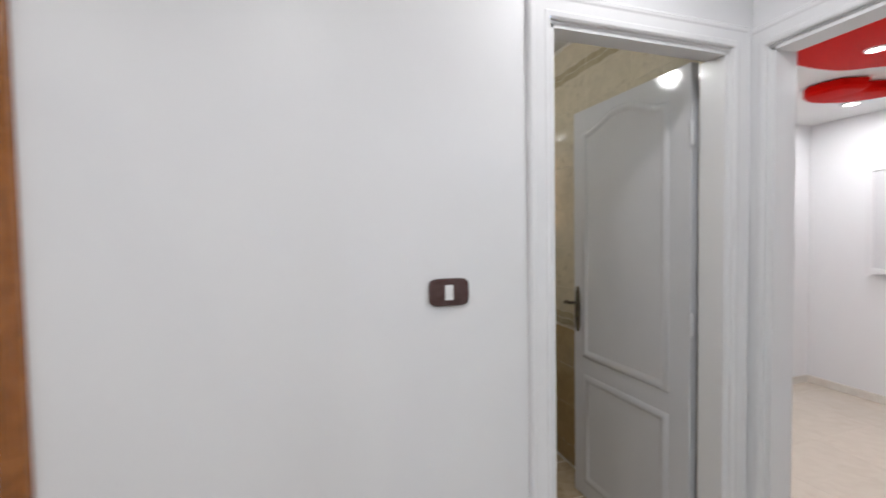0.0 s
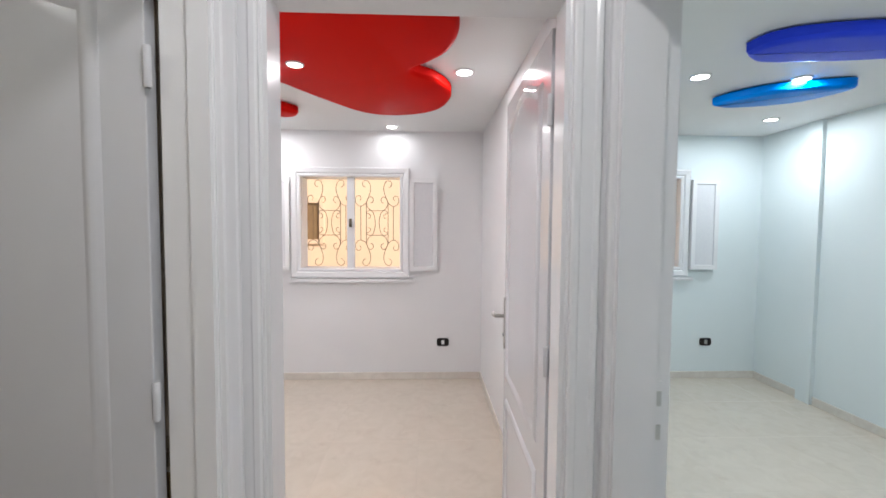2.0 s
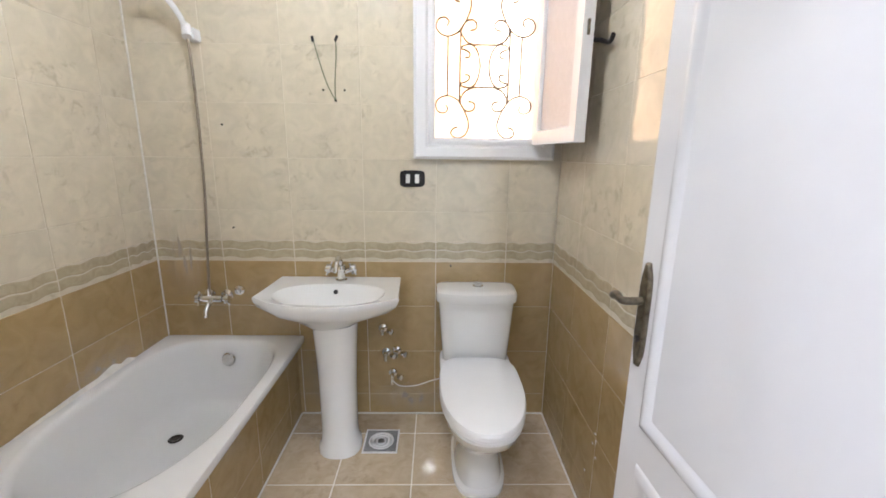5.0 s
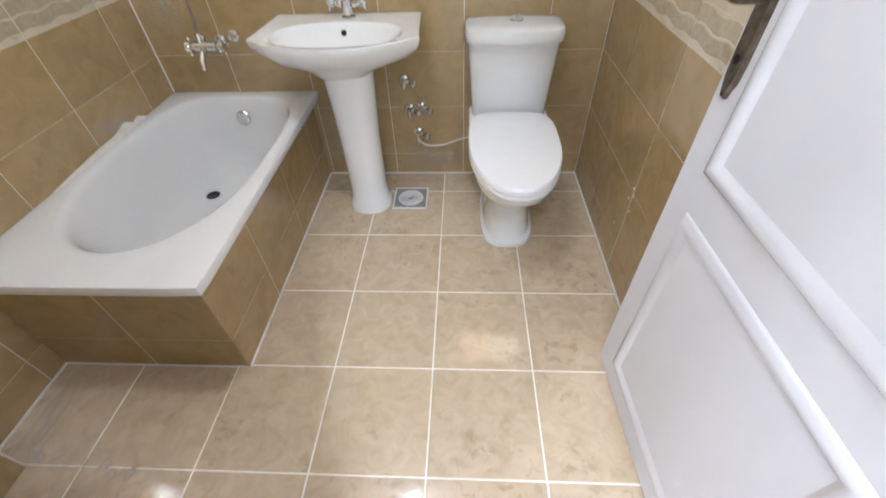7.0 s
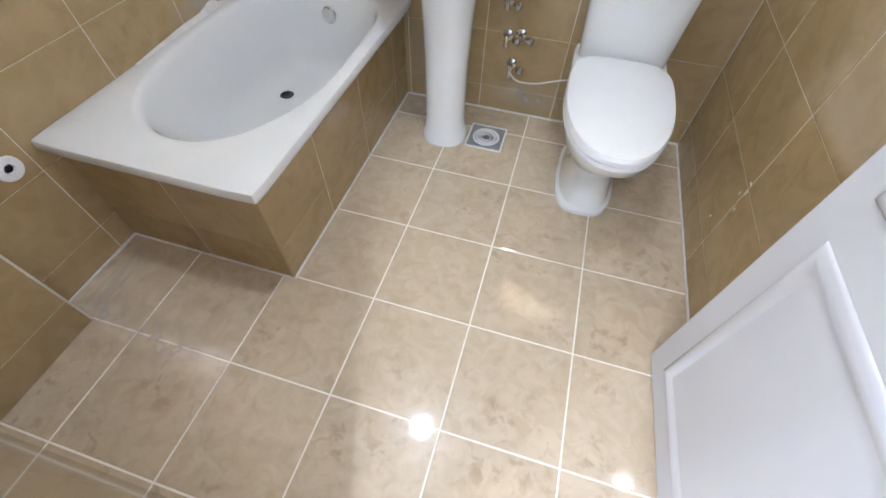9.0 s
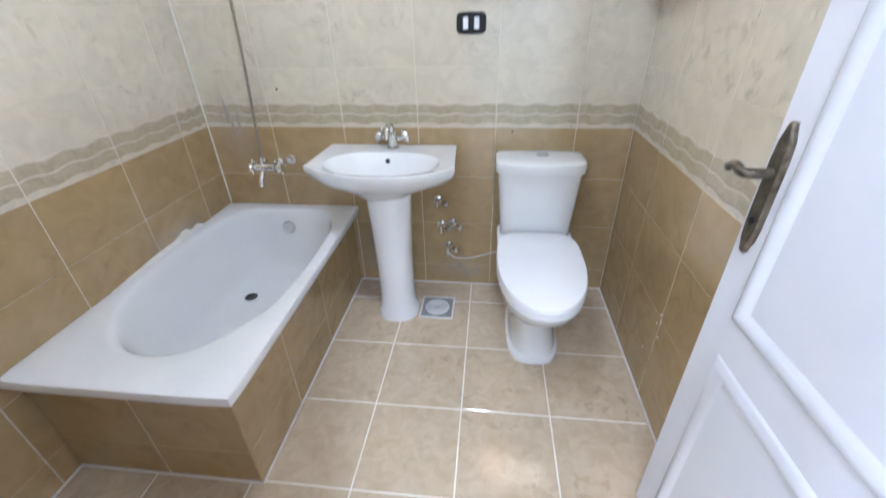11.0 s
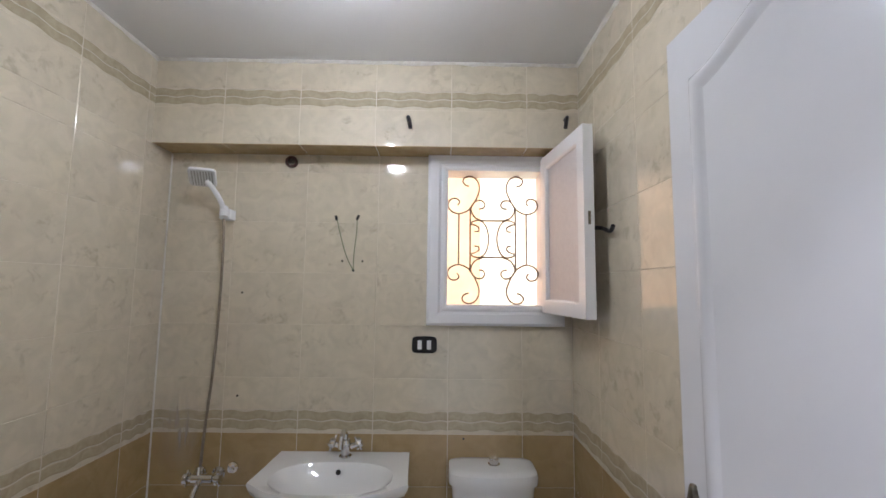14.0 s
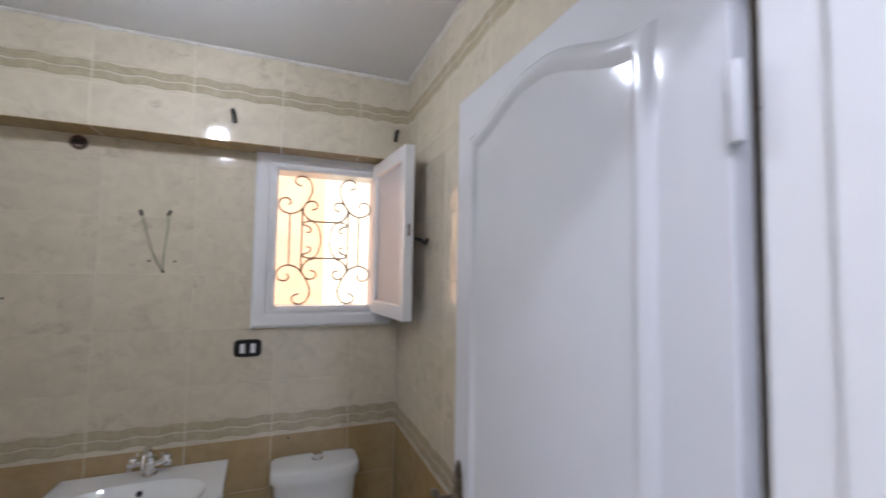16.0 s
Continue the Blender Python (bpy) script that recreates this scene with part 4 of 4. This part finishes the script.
# ---- shower ----
shower = thing("hand_shower", "white square hand shower on a wall bracket with a steel hose", "shower", (-1.655, 0, 0))
bm = bmesh.new()
box(bm, -0.020, 0.024, -0.055, 0.0, 1.845, 1.895, 0.006)
turned(bm, [(0.019, -0.03), (0.019, 0.03)], 16, Matrix.Translation((-0.002, -0.066, 1.875)) @ Euler((radians(-25), radians(-15), 0)).to_matrix().to_4x4())
part("bracket", bm, PLASTIC, shower)
bm = bmesh.new()
tube(bm, curved([(0.0, -0.06, 1.855), (-0.012, -0.075, 1.92), (-0.035, -0.105, 1.975), (-0.06, -0.125, 2.01)]), 0.012, 10)
grip = part("grip", bm, PLASTIC, shower, smooth=True)
m_head = Matrix.Translation((-0.072, -0.135, 2.025)) @ Euler((radians(-30), 0, radians(22))).to_matrix().to_4x4()
bm = bmesh.new()
loft(bm, [[m_head @ Vector(p) for p in ring(0, 0, z, a, a, 32, 7)] for z, a in ((-0.008, 0.052), (-0.006, 0.056), (0.006, 0.056), (0.010, 0.045), (0.014, 0.02))])
head = part("shower_head", bm, PLASTIC, shower)
bm = bmesh.new()
for i in range(8):
    for j in range(8):
        turned(bm, [(0.0025, -0.0105), (0.0025, -0.008)], 6, m_head @ Matrix.Translation(((i - 3.5) * 0.0115, (j - 3.5) * 0.0115, 0)))
part("nozzles", bm, BRONZE, head)
bm = bmesh.new()
tube(bm, curved([(0.0, -0.066, 1.85), (0.004, -0.064, 1.70), (0.0, -0.058, 1.45), (-0.012, -0.055, 1.15), (-0.03, -0.055, 0.92), (-0.04, -0.058, 0.72)], 8), 0.0062, 10)
part("hose", bm, HOSE, shower, "flexible steel hose", True)

mixer = thing("bath_mixer", "chrome wall bath mixer with two handles above the tub", "tap", (-1.68, 0, 0.675))
bm = bmesh.new()
tube(bm, [(-0.045, -0.06, 0), (0.045, -0.06, 0)], 0.019, 14)
tube(bm, curved([(0, -0.06, 0), (0, -0.10, -0.01), (0, -0.135, -0.04), (0, -0.14, -0.065)]), 0.012, 12)
tube(bm, [(-0.02, -0.06, 0.0), (-0.02, -0.06, 0.05)], 0.010, 10)
body = part("body", bm, CHROME, mixer, smooth=True)
for x in (-0.042, 0.042):
    bm = bmesh.new()
    turned(bm, [(0.030, 0), (0.030, 0.008), (0.016, 0.014), (0.014, 0.06)], 18, Matrix.Translation((x, -0.001, 0)) @ Euler((radians(90), 0, 0)).to_matrix().to_4x4())
    part("wall_flange", bm, CHROME, mixer, smooth=True)
    m = Matrix.Translation((x * 1.1, -0.06, 0)) @ Euler((0, radians(90 if x > 0 else -90), 0)).to_matrix().to_4x4()
    bm = bmesh.new()
    turned(bm, [(0.013, 0), (0.015, 0.012), (0.024, 0.016), (0.024, 0.034), (0.010, 0.038)], 14, m)
    for k in range(4):
        a = math.pi / 2 * k + 0.3
        tube(bm, [m @ Vector((0, 0, 0.025)), m @ Vector((0.034 * math.cos(a), 0.034 * math.sin(a), 0.025))], 0.006, 8)
    part("cross_handle", bm, CHROME, mixer, smooth=True)
bm = bmesh.new()
turned(bm, [(0.026, 0), (0.024, 0.006), (0.013, 0.010), (0.013, 0.03)], 16, Matrix.Translation((-1.575, -0.001, 0.70)) @ Euler((radians(90), 0, 0)).to_matrix().to_4x4())
tagged(put("pipe_outlet", bm, CHROME, smooth=True), "chrome capped pipe outlet on the tan tiles", "pipe")


# ---- angle valves under the basin ----
def angle_valve(x, z, down):
    root = thing("angle_valve", "small chrome angle valve on the tiled wall", "valve", (x, 0, z), group="angle valves")
    bm = bmesh.new()
    turned(bm, [(0.024, 0.001), (0.022, 0.006), (0.010, 0.010), (0.010, 0.045)], 16, Euler((radians(90), 0, 0)).to_matrix().to_4x4())
    tube(bm, [(0, -0.04, 0.012), (0, -0.04, -0.012 - down)], 0.010, 10)
    part("body", bm, CHROME, root, smooth=True)
    bm = bmesh.new()
    turned(bm, [(0.008, 0.045), (0.008, 0.055), (0.016, 0.058), (0.016, 0.076), (0.008, 0.08)], 12, Euler((radians(90), 0, radians(40))).to_matrix().to_4x4())
    part("knob", bm, CHROME, root, smooth=True)


angle_valve(-0.845, 0.365, 0.02)
angle_valve(-0.79, 0.375, 0.01)
angle_valve(-0.812, 0.245, 0.035)
angle_valve(-0.86, 0.50, 0.01)

drain = thing("floor_drain", "square patterned steel floor drain in the tiles", "drain", (-0.849, -0.227, 0.0))
bm = bmesh.new()
box(bm, -0.082, 0.082, -0.082, 0.082, 0.0, 0.004, 0.0015)
plate = part("frame", bm, DRAIN, drain)
bm = bmesh.new()
for r in (0.022, 0.040, 0.056):
    loft(bm, [ring(0, 0, z, q, q, 28) for q, z in ((r + 0.006, 0.004), (r + 0.004, 0.007), (r - 0.004, 0.007), (r - 0.006, 0.004))])
part("grate", bm, PLASTIC, plate, "pale worn rings", True)
for k in range(4):
    bm = boxes((-0.084, 0.084, 0.076, 0.084, 0.0, 0.0055))
    bmesh.ops.rotate(bm, verts=bm.verts, matrix=Matrix.Rotation(k * math.pi / 2, 3, "Z"))
    part("rim", bm, PLASTIC, plate)
hose = thing("supply_hose", "thin grey-brown supply hose from valve to toilet", "hose", (-0.80, -0.05, 0.245))
bm = bmesh.new()
tube(bm, curved([(-0.012, 0.0, -0.015), (0.03, -0.008, -0.045), (0.11, -0.004, -0.045), (0.19, 0.0, -0.02), (0.262, 0.0, 0.0), (0.31, -0.01, 0.01)]), 0.0032, 8)
part("tube", bm, SKIRTING, hose, smooth=True)

# ---- loose wire ends and wall oddments ----
wire = thing("wire_ends", "two loose green wire ends hanging from the tiled wall", "cable", (-1.053, 0, 1.612))
for x, z in ((-0.079, 0.243), (0.016, 0.247)):
    bm = bmesh.new()
    tube(bm, curved([(0, -0.003, 0), (x * 0.4, -0.03, z * 0.3), (x * 0.85 + 0.004, -0.035, z * 0.75), (x, -0.03, z)]), 0.0024, 6)
    part("wire", bm, GREEN_WIRE, wire, smooth=True)
    bm = bmesh.new()
    tube(bm, [(x - 0.002, -0.03, z - 0.004), (x + 0.010 if x > 0 else x - 0.006, -0.034, z + 0.018)], 0.006, 8)
    part("taped_end", bm, BLACK, wire, smooth=True)
bm = bmesh.new()
turned(bm, [(0.006, 0.0), (0.006, 0.006)], 10, Matrix.Translation((0, 0, 0)) @ Euler((radians(90), 0, 0)).to_matrix().to_4x4())
part("plug", bm, BLACK, wire)
for x, z in ((-1.107, 1.657), (-1.010, 1.657), (-0.515, 0.835), (-1.575, 1.02), (-1.58, 1.50)):
    bm = bmesh.new()
    turned(bm, [(0.005, 0.0), (0.005, 0.004)], 10, Matrix.Translation((x, 0, z)) @ Euler((radians(90), 0, 0)).to_matrix().to_4x4())
    tagged(put("wall_plug", bm, BLACK), "small dark wall plug in the tiles", "wall plug", group="wall plugs")
bm = bmesh.new()
loft(bm, [[(x, y, z) for x, z, y in ring(-1.372, 2.142, yy, r, r, 24)] for r, yy in ((0.018, 0.0), (0.018, -0.012), (0.030, -0.012), (0.030, 0.0))])
tagged(put("pipe_sleeve", bm, BROWN_PLASTIC, smooth=True), "dark round pipe sleeve in the tiled wall", "pipe")
for x, z, lean in ((-0.788, 2.285, 1), (-0.063, 2.295, -1)):
    root = thing("cable_end", "short dark taped cable end sticking out of the beam", "cable", (x, BEAM_Y, z), group="cable ends")
    bm = bmesh.new()
    tube(bm, curved([(0, 0.0, 0.02), (0.0, -0.03, 0.022), (0.006 * lean, -0.04, 0.0), (0.012 * lean, -0.042, -0.035)]), 0.009, 8)
    part("sleeve", bm, BLACK, root, smooth=True)
bm = bmesh.new()
turned(bm, [(0.012, 0.0), (0.014, 0.006), (0.034, 0.006), (0.036, 0.0)], 20, Matrix.Translation((-W, -1.295, 0.428)) @ Euler((0, radians(90), 0)).to_matrix().to_4x4())
rosette = tagged(put("wall_rosette", bm, PLASTIC, smooth=True), "white round pipe rosette on the tiled wall", "pipe")
for pts in ([(-0.25, 0.0), (-0.29, 0.022), (-0.33, 0.012), (-0.37, 0.034), (-0.40, 0.030), (-0.45, 0.016), (-0.55, 0.016), (-0.68, 0.008), (-0.80, 0.0)],):
    bm = bmesh.new()
    vs = [bm.verts.new((-W + 0.003, y, TZ + h)) for y, h in pts] + [bm.verts.new((-W + 0.016, y, TZ + 0.001)) for y, h in pts[::-1]]
    bm.faces.new(vs)
    bmesh.ops.triangulate(bm, faces=bm.faces)
    tagged(put("cement_smear", bm, CAULK), "white cement smear where the bathtub meets the tiles", "cement", kind="structure")



def haze(m, w, h):
    """A patch of dried cement left on the tiles; m: its middle, z out of the surface."""
    bm = bmesh.new()
    bmesh.ops.create_circle(bm, cap_ends=True, segments=32, radius=1.0)
    ob = put("cement_smear", bm, CHALK)
    ob.matrix_world = m @ Matrix.Diagonal((w, h, 1, 1))
    tagged(ob, "thin haze of dried cement on the tiles", "cement", kind="structure")


def chip(y, z, w, h):
    """A spot where the joint filler has spilled over the tile's edge."""
    bm = bmesh.new()
    bmesh.ops.create_icosphere(bm, subdivisions=1, radius=1.0)
    ob = put("cement_smear", bm, CAULK)
    ob.matrix_world = Matrix.Translation((-0.0005, y, z)) @ Matrix.Diagonal((0.0015, w, h, 1))
    tagged(ob, "small white spot of filler on the tiles", "cement", kind="structure")


for row in ((-0.69, 0.36, 0.004, 0.012), (-0.665, 0.335, 0.003, 0.008), (-0.70, 0.30, 0.003, 0.007), (-0.62, 0.18, 0.003, 0.006), (-0.68, 0.385, 0.009, 0.004)):
    chip(*row)
haze(facing((-1.16, -0.004, 0.22), *NORTH), 0.16, 0.22)
haze(facing((-0.72, -0.004, 0.10), *NORTH), 0.22, 0.10)
haze(facing((-W + 0.004, -0.42, 0.50), (0, 1, 0), (0, 0, 1)), 0.20, 0.06)
haze(Matrix.Translation((-1.58, -1.50, 0.004)), 0.22, 0.09)
haze(facing((-1.83, -0.004, 0.88), *NORTH), 0.12, 0.26)
haze(Matrix.Translation((-W + 0.09, -1.36, 0.004)), 0.085, 0.19)
haze(Matrix.Translation((-1.82, -1.46, 0.0045)), 0.20, 0.075)
haze(Matrix.Translation((-1.10, -0.16, 0.004)), 0.16, 0.08)
haze(Matrix.Translation((-0.40, -0.50, 0.004)), 0.19, 0.12)

# ---- outside: facades, ground, tree ----
tagged(put("ground", boxes((-400, 400, -400, 400, -3.3, -3.2)), SOIL), "sandy ground between the buildings", "ground", kind="structure")


def facade(name, m, width, height, rows, mat, label, depth=4.0, storey=3.0):
    """A plain building front with storeys, windows and a parapet; m: x along, y up, z out of it."""
    root = thing(name, label, "building")
    pieces = [("wall", (0, width, 0, height, -depth, 0)), ("parapet", (-0.05, width + 0.05, height, height + 0.25, -depth, 0.08))]
    pieces += [("string_course", (-0.02, width + 0.02, storey * k - 0.1, storey * k + 0.1, 0.001, 0.05)) for k in range(1, int(height // storey) + 1) if storey * k < height - 0.2]
    for what, r in pieces:
        bm = boxes(r)
        for v in bm.verts:
            v.co = m @ v.co
        part(what, bm, mat, root)
    for x, y, w, h in rows:
        bm = bmesh.new()
        moulding(bm, [(x, y), (x, y + h), (x + w, y + h), (x + w, y)], [(0, 0.001), (0, 0.05), (0.09, 0.05), (0.09, 0.001)], True, m)
        win = part("window", bm, mat, root)
        bm = bmesh.new()
        box(bm, x, x + w, y, y + h, 0.002, 0.012)
        for v in bm.verts:
            v.co = m @ v.co
        part("pane", bm, DARK_GLASS, win)
    return root


facade("apartment_building", facing((-9, 3.6, -3.2), (1, 0, 0), (0, 0, 1)), 8.92, 12, [(4.5, 7.6, 0.9, 1.2)], FACADE_PEACH, "peach rendered apartment building across the alley", storey=3.9)
facade("apartment_building", facing((-0.08, 3.3, -3.2), (1, 0, 0), (0, 0, 1)), 5.5, 12, [(3.2, 7.6, 0.9, 1.2)], FACADE_CREAM, "bright cream rendered apartment building across the alley", storey=3.9)
facade("apartment_building", facing((7.2, 8, -3.2), (0, -1, 0), (0, 0, 1)), 14.3, 12, [(7.97, 4.45, 0.28, 0.72), (7.97, 7.5, 0.28, 0.72)], FACADE, "peach rendered apartment building with a shuttered window")
facade("apartment_building", facing((12.0, -7.4, -3.2), (0, -1, 0), (0, 0, 1)), 9.0, 5.0, [(5.0, 2.2, 0.9, 1.0)], FACADE_STONE, "low golden stone house under a bright sky")


# ---- tiles, piece by piece ----
PIECES = {}


def tile_mesh(w, h, mat, thick=0.007):
    """A glazed tile with softened edges, front along +z, its middle at the origin."""
    key = (round(w, 3), round(h, 3), mat.name)
    if key not in PIECES:
        e, a, b = 0.0013, w / 2, h / 2
        loops = [((a, b), 0.0), ((a, b), thick - e * 0.7), ((a - e, b - e), thick)]
        verts = [(x * sx, y * sy, z) for (x, y), z in loops for sx, sy in ((-1, -1), (1, -1), (1, 1), (-1, 1))]
        faces = [(i + k, i + (k + 1) % 4, i + 4 + (k + 1) % 4, i + 4 + k) for i in (0, 4) for k in range(4)] + [(8, 9, 10, 11)]
        me = bpy.data.meshes.new("tile")
        me.from_pydata(verts, [], faces)
        me.materials.append(mat)
        PIECES[key] = me
    return PIECES[key]


def wave_mesh(w, h, phase=0):
    """A border tile: cream glaze with two raised wavy bands and a wavy light line left between them."""
    key = (round(w, 3), round(h, 3), "border")
    if key in PIECES:
        return PIECES[key]
    a, b, n = w / 2, h / 2, 30
    verts = [(x * a, y * b, z) for z in (0, 0.006) for x, y in ((-1, -1), (1, -1), (1, 1), (-1, 1))]
    faces = [(4, 5, 6, 7)] + [(k, (k + 1) % 4, 4 + (k + 1) % 4, 4 + k) for k in range(4)]
    mats = [0] * 5
    for lo, hi in ((-0.34, 0.02), (0.075, 0.44)):
        start = len(verts)
        for i in range(n + 1):
            x = -a + 0.001 + (w - 0.002) * i / n
            wob = 0.045 * math.sin(2 * math.pi * 2.5 * i / n)
            for f, z in ((lo, 0.006), (lo + 0.03, 0.0072), (hi - 0.03, 0.0072), (hi, 0.006)):
                verts.append((x, h * (f + wob), z))
        for i in range(n):
            for k in range(3):
                p = start + 4 * i + k
                faces.append((p, p + 4, p + 5, p + 1))
                mats.append(1)
    me = bpy.data.meshes.new("border_tile")
    me.from_pydata(verts, [], faces)
    me.materials.append(CREAM_TILE)
    me.materials.append(WAVE)
    me.polygons.foreach_set("material_index", mats)
    PIECES[key] = me
    return me


def lay(parent, m, us, vs, pick, gap=0.0032, holes=()):
    """Tiles between the joint lines us and vs on the plane m; pick(v0, v1) names the material, or "border"."""
    for u0, u1 in zip(us, us[1:]):
        for v0, v1 in zip(vs, vs[1:]):
            rects = [(u0, u1, v0, v1)]
            for a0, a1, b0, b1 in holes:
                nxt = []
                for p0, p1, q0, q1 in rects:
                    if a1 <= p0 or a0 >= p1 or b1 <= q0 or b0 >= q1:
                        nxt.append((p0, p1, q0, q1))
                        continue
                    nxt += [r for r in ((p0, a0, q0, q1), (a1, p1, q0, q1), (max(p0, a0), min(p1, a1), q0, b0), (max(p0, a0), min(p1, a1), b1, q1)) if r[1] - r[0] > 1e-4 and r[3] - r[2] > 1e-4]
                rects = nxt
            for p0, p1, q0, q1 in rects:
                w, h = p1 - p0 - gap, q1 - q0 - (gap if gap > 0.005 else gap * 0.55)
                if w < 0.008 or h < 0.008:
                    continue
                mat = pick(v0, v1)
                me = wave_mesh(p1 - p0 - gap * 0.8, q1 - q0 - gap * 0.5) if mat == "border" else tile_mesh(w, h, mat)
                ob = new("border_tile" if mat == "border" else "tile", me)
                ob.parent = parent
                ob.matrix_basis = m @ Matrix.Translation(((p0 + p1) / 2, (q0 + q1) / 2, 0))


ROWS = [0.0, 0.119, 0.369, 0.619, BAND, 0.958, 1.106, 1.352, 1.598, 1.845, 2.091, BEAM_Z, 2.352, 2.443, CEIL]


def wall_pick(v0, v1):
    if abs(v0 - BAND) < 1e-3 or abs(v0 - 2.352) < 1e-3:
        return "border"
    return TAN_TILE if v1 <= BAND + 1e-3 else CREAM_TILE


def grid(start, pitch, lo, hi):
    """Joint lines of that pitch through start, closed at both ends."""
    k0 = math.ceil((lo - start) / pitch + 0.05)
    return [lo] + [start + pitch * k for k in range(k0, 99) if start + pitch * k < hi - 0.05] + [hi]


XS = grid(-0.240, 0.35, -W, 0.0)
lay(wall_north, facing((0, 0.007, 0), (1, 0, 0), (0, 0, 1)), XS, [r for r in ROWS if r <= BEAM_Z + 1e-6], wall_pick, holes=[(WIN[0] - 0.05, WIN[1] + 0.05, WIN[2] - 0.05, WIN[3] + 0.05)])
lay(beam, facing((0, BEAM_Y + 0.007, 0), (1, 0, 0), (0, 0, 1)), XS, [r for r in ROWS if r >= BEAM_Z - 1e-6], wall_pick)
lay(beam, facing((0, BEAM_Y, BEAM_Z + 0.006), (1, 0, 0), (0, 1, 0)) @ Matrix.Diagonal((1, 1, -1, 1)), XS, [0.0, -BEAM_Y], lambda a, b: TAN_TILE)
lay(wall_west, facing((-W - 0.007, 0, 0), (0, 1, 0), (0, 0, 1)), grid(-0.185, 0.35, INNER, 0.0), ROWS, wall_pick)
lay(wall_east, facing((0.007, 0, 0), (0, -1, 0), (0, 0, 1)), grid(0.335, 0.35, 0.0, -INNER), ROWS, wall_pick)
lay(wall_south, facing((0, INNER, 0), (-1, 0, 0), (0, 0, 1)), grid(0.24, 0.35, 0.0, W), ROWS, wall_pick, holes=[(-DOOR_R - 0.03, -DOOR_L + 0.03, -0.01, HEAD + 0.03)])
lay(box_corner, facing((-1.85, 0, 0), (0, 1, 0), (0, 0, 1)), [INNER, -1.50], ROWS, wall_pick)
lay(box_corner, facing((0, -1.50, 0), (-1, 0, 0), (0, 0, 1)), [1.85, W], ROWS, wall_pick)
lay(floor_bath, facing((0, 0, -0.007), (1, 0, 0), (0, 1, 0)), grid(-0.356, 0.331, -W, 0.0), grid(-0.166, 0.332, HALL, 0.0), lambda a, b: FLOOR_TILE, 0.0055)
# apron tiles, in the tub's own place
lay(apron, facing((0, -TY + 0.0505, 0), (1, 0, 0), (0, 0, 1)), [-TX, -0.02, TX - 0.040], [0.0, 0.155, TZ - 0.031], lambda a, b: TAN_TILE)
lay(apron, facing((TX - 0.0505, 0, 0), (0, 1, 0), (0, 0, 1)), [-TY + 0.040, -0.25, 0.10, 0.45, TY], [0.0, 0.155, TZ - 0.031], lambda a, b: TAN_TILE)
room_floor = [o for o in scene.objects if o.name == "floor_3"][0]
lay(room_floor, facing((0, 0, -0.007), (1, 0, 0), (0, 1, 0)), grid(0.55, 0.6, 0.16, RX1), grid(-2.36, 0.6, -3.0, -0.35), lambda a, b: ROOM_TILE, 0.002)
room_floor = [o for o in scene.objects if o.name == "floor_4"][0]
lay(room_floor, facing((0, 0, -0.007), (1, 0, 0), (0, 1, 0)), grid(0.55, 0.6, 0.16, RX1), grid(-3.56, 0.6, -5.70, -3.0), lambda a, b: ROOM_TILE, 0.002)
room_floor = [o for o in scene.objects if o.name == "floor_2"][0]
lay(room_floor, facing((0, 0, -0.007), (1, 0, 0), (0, 1, 0)), grid(-0.4, 0.6, -3.7, 0.16), grid(-2.36, 0.6, -5.95, HALL), lambda a, b: ROOM_TILE, 0.002)
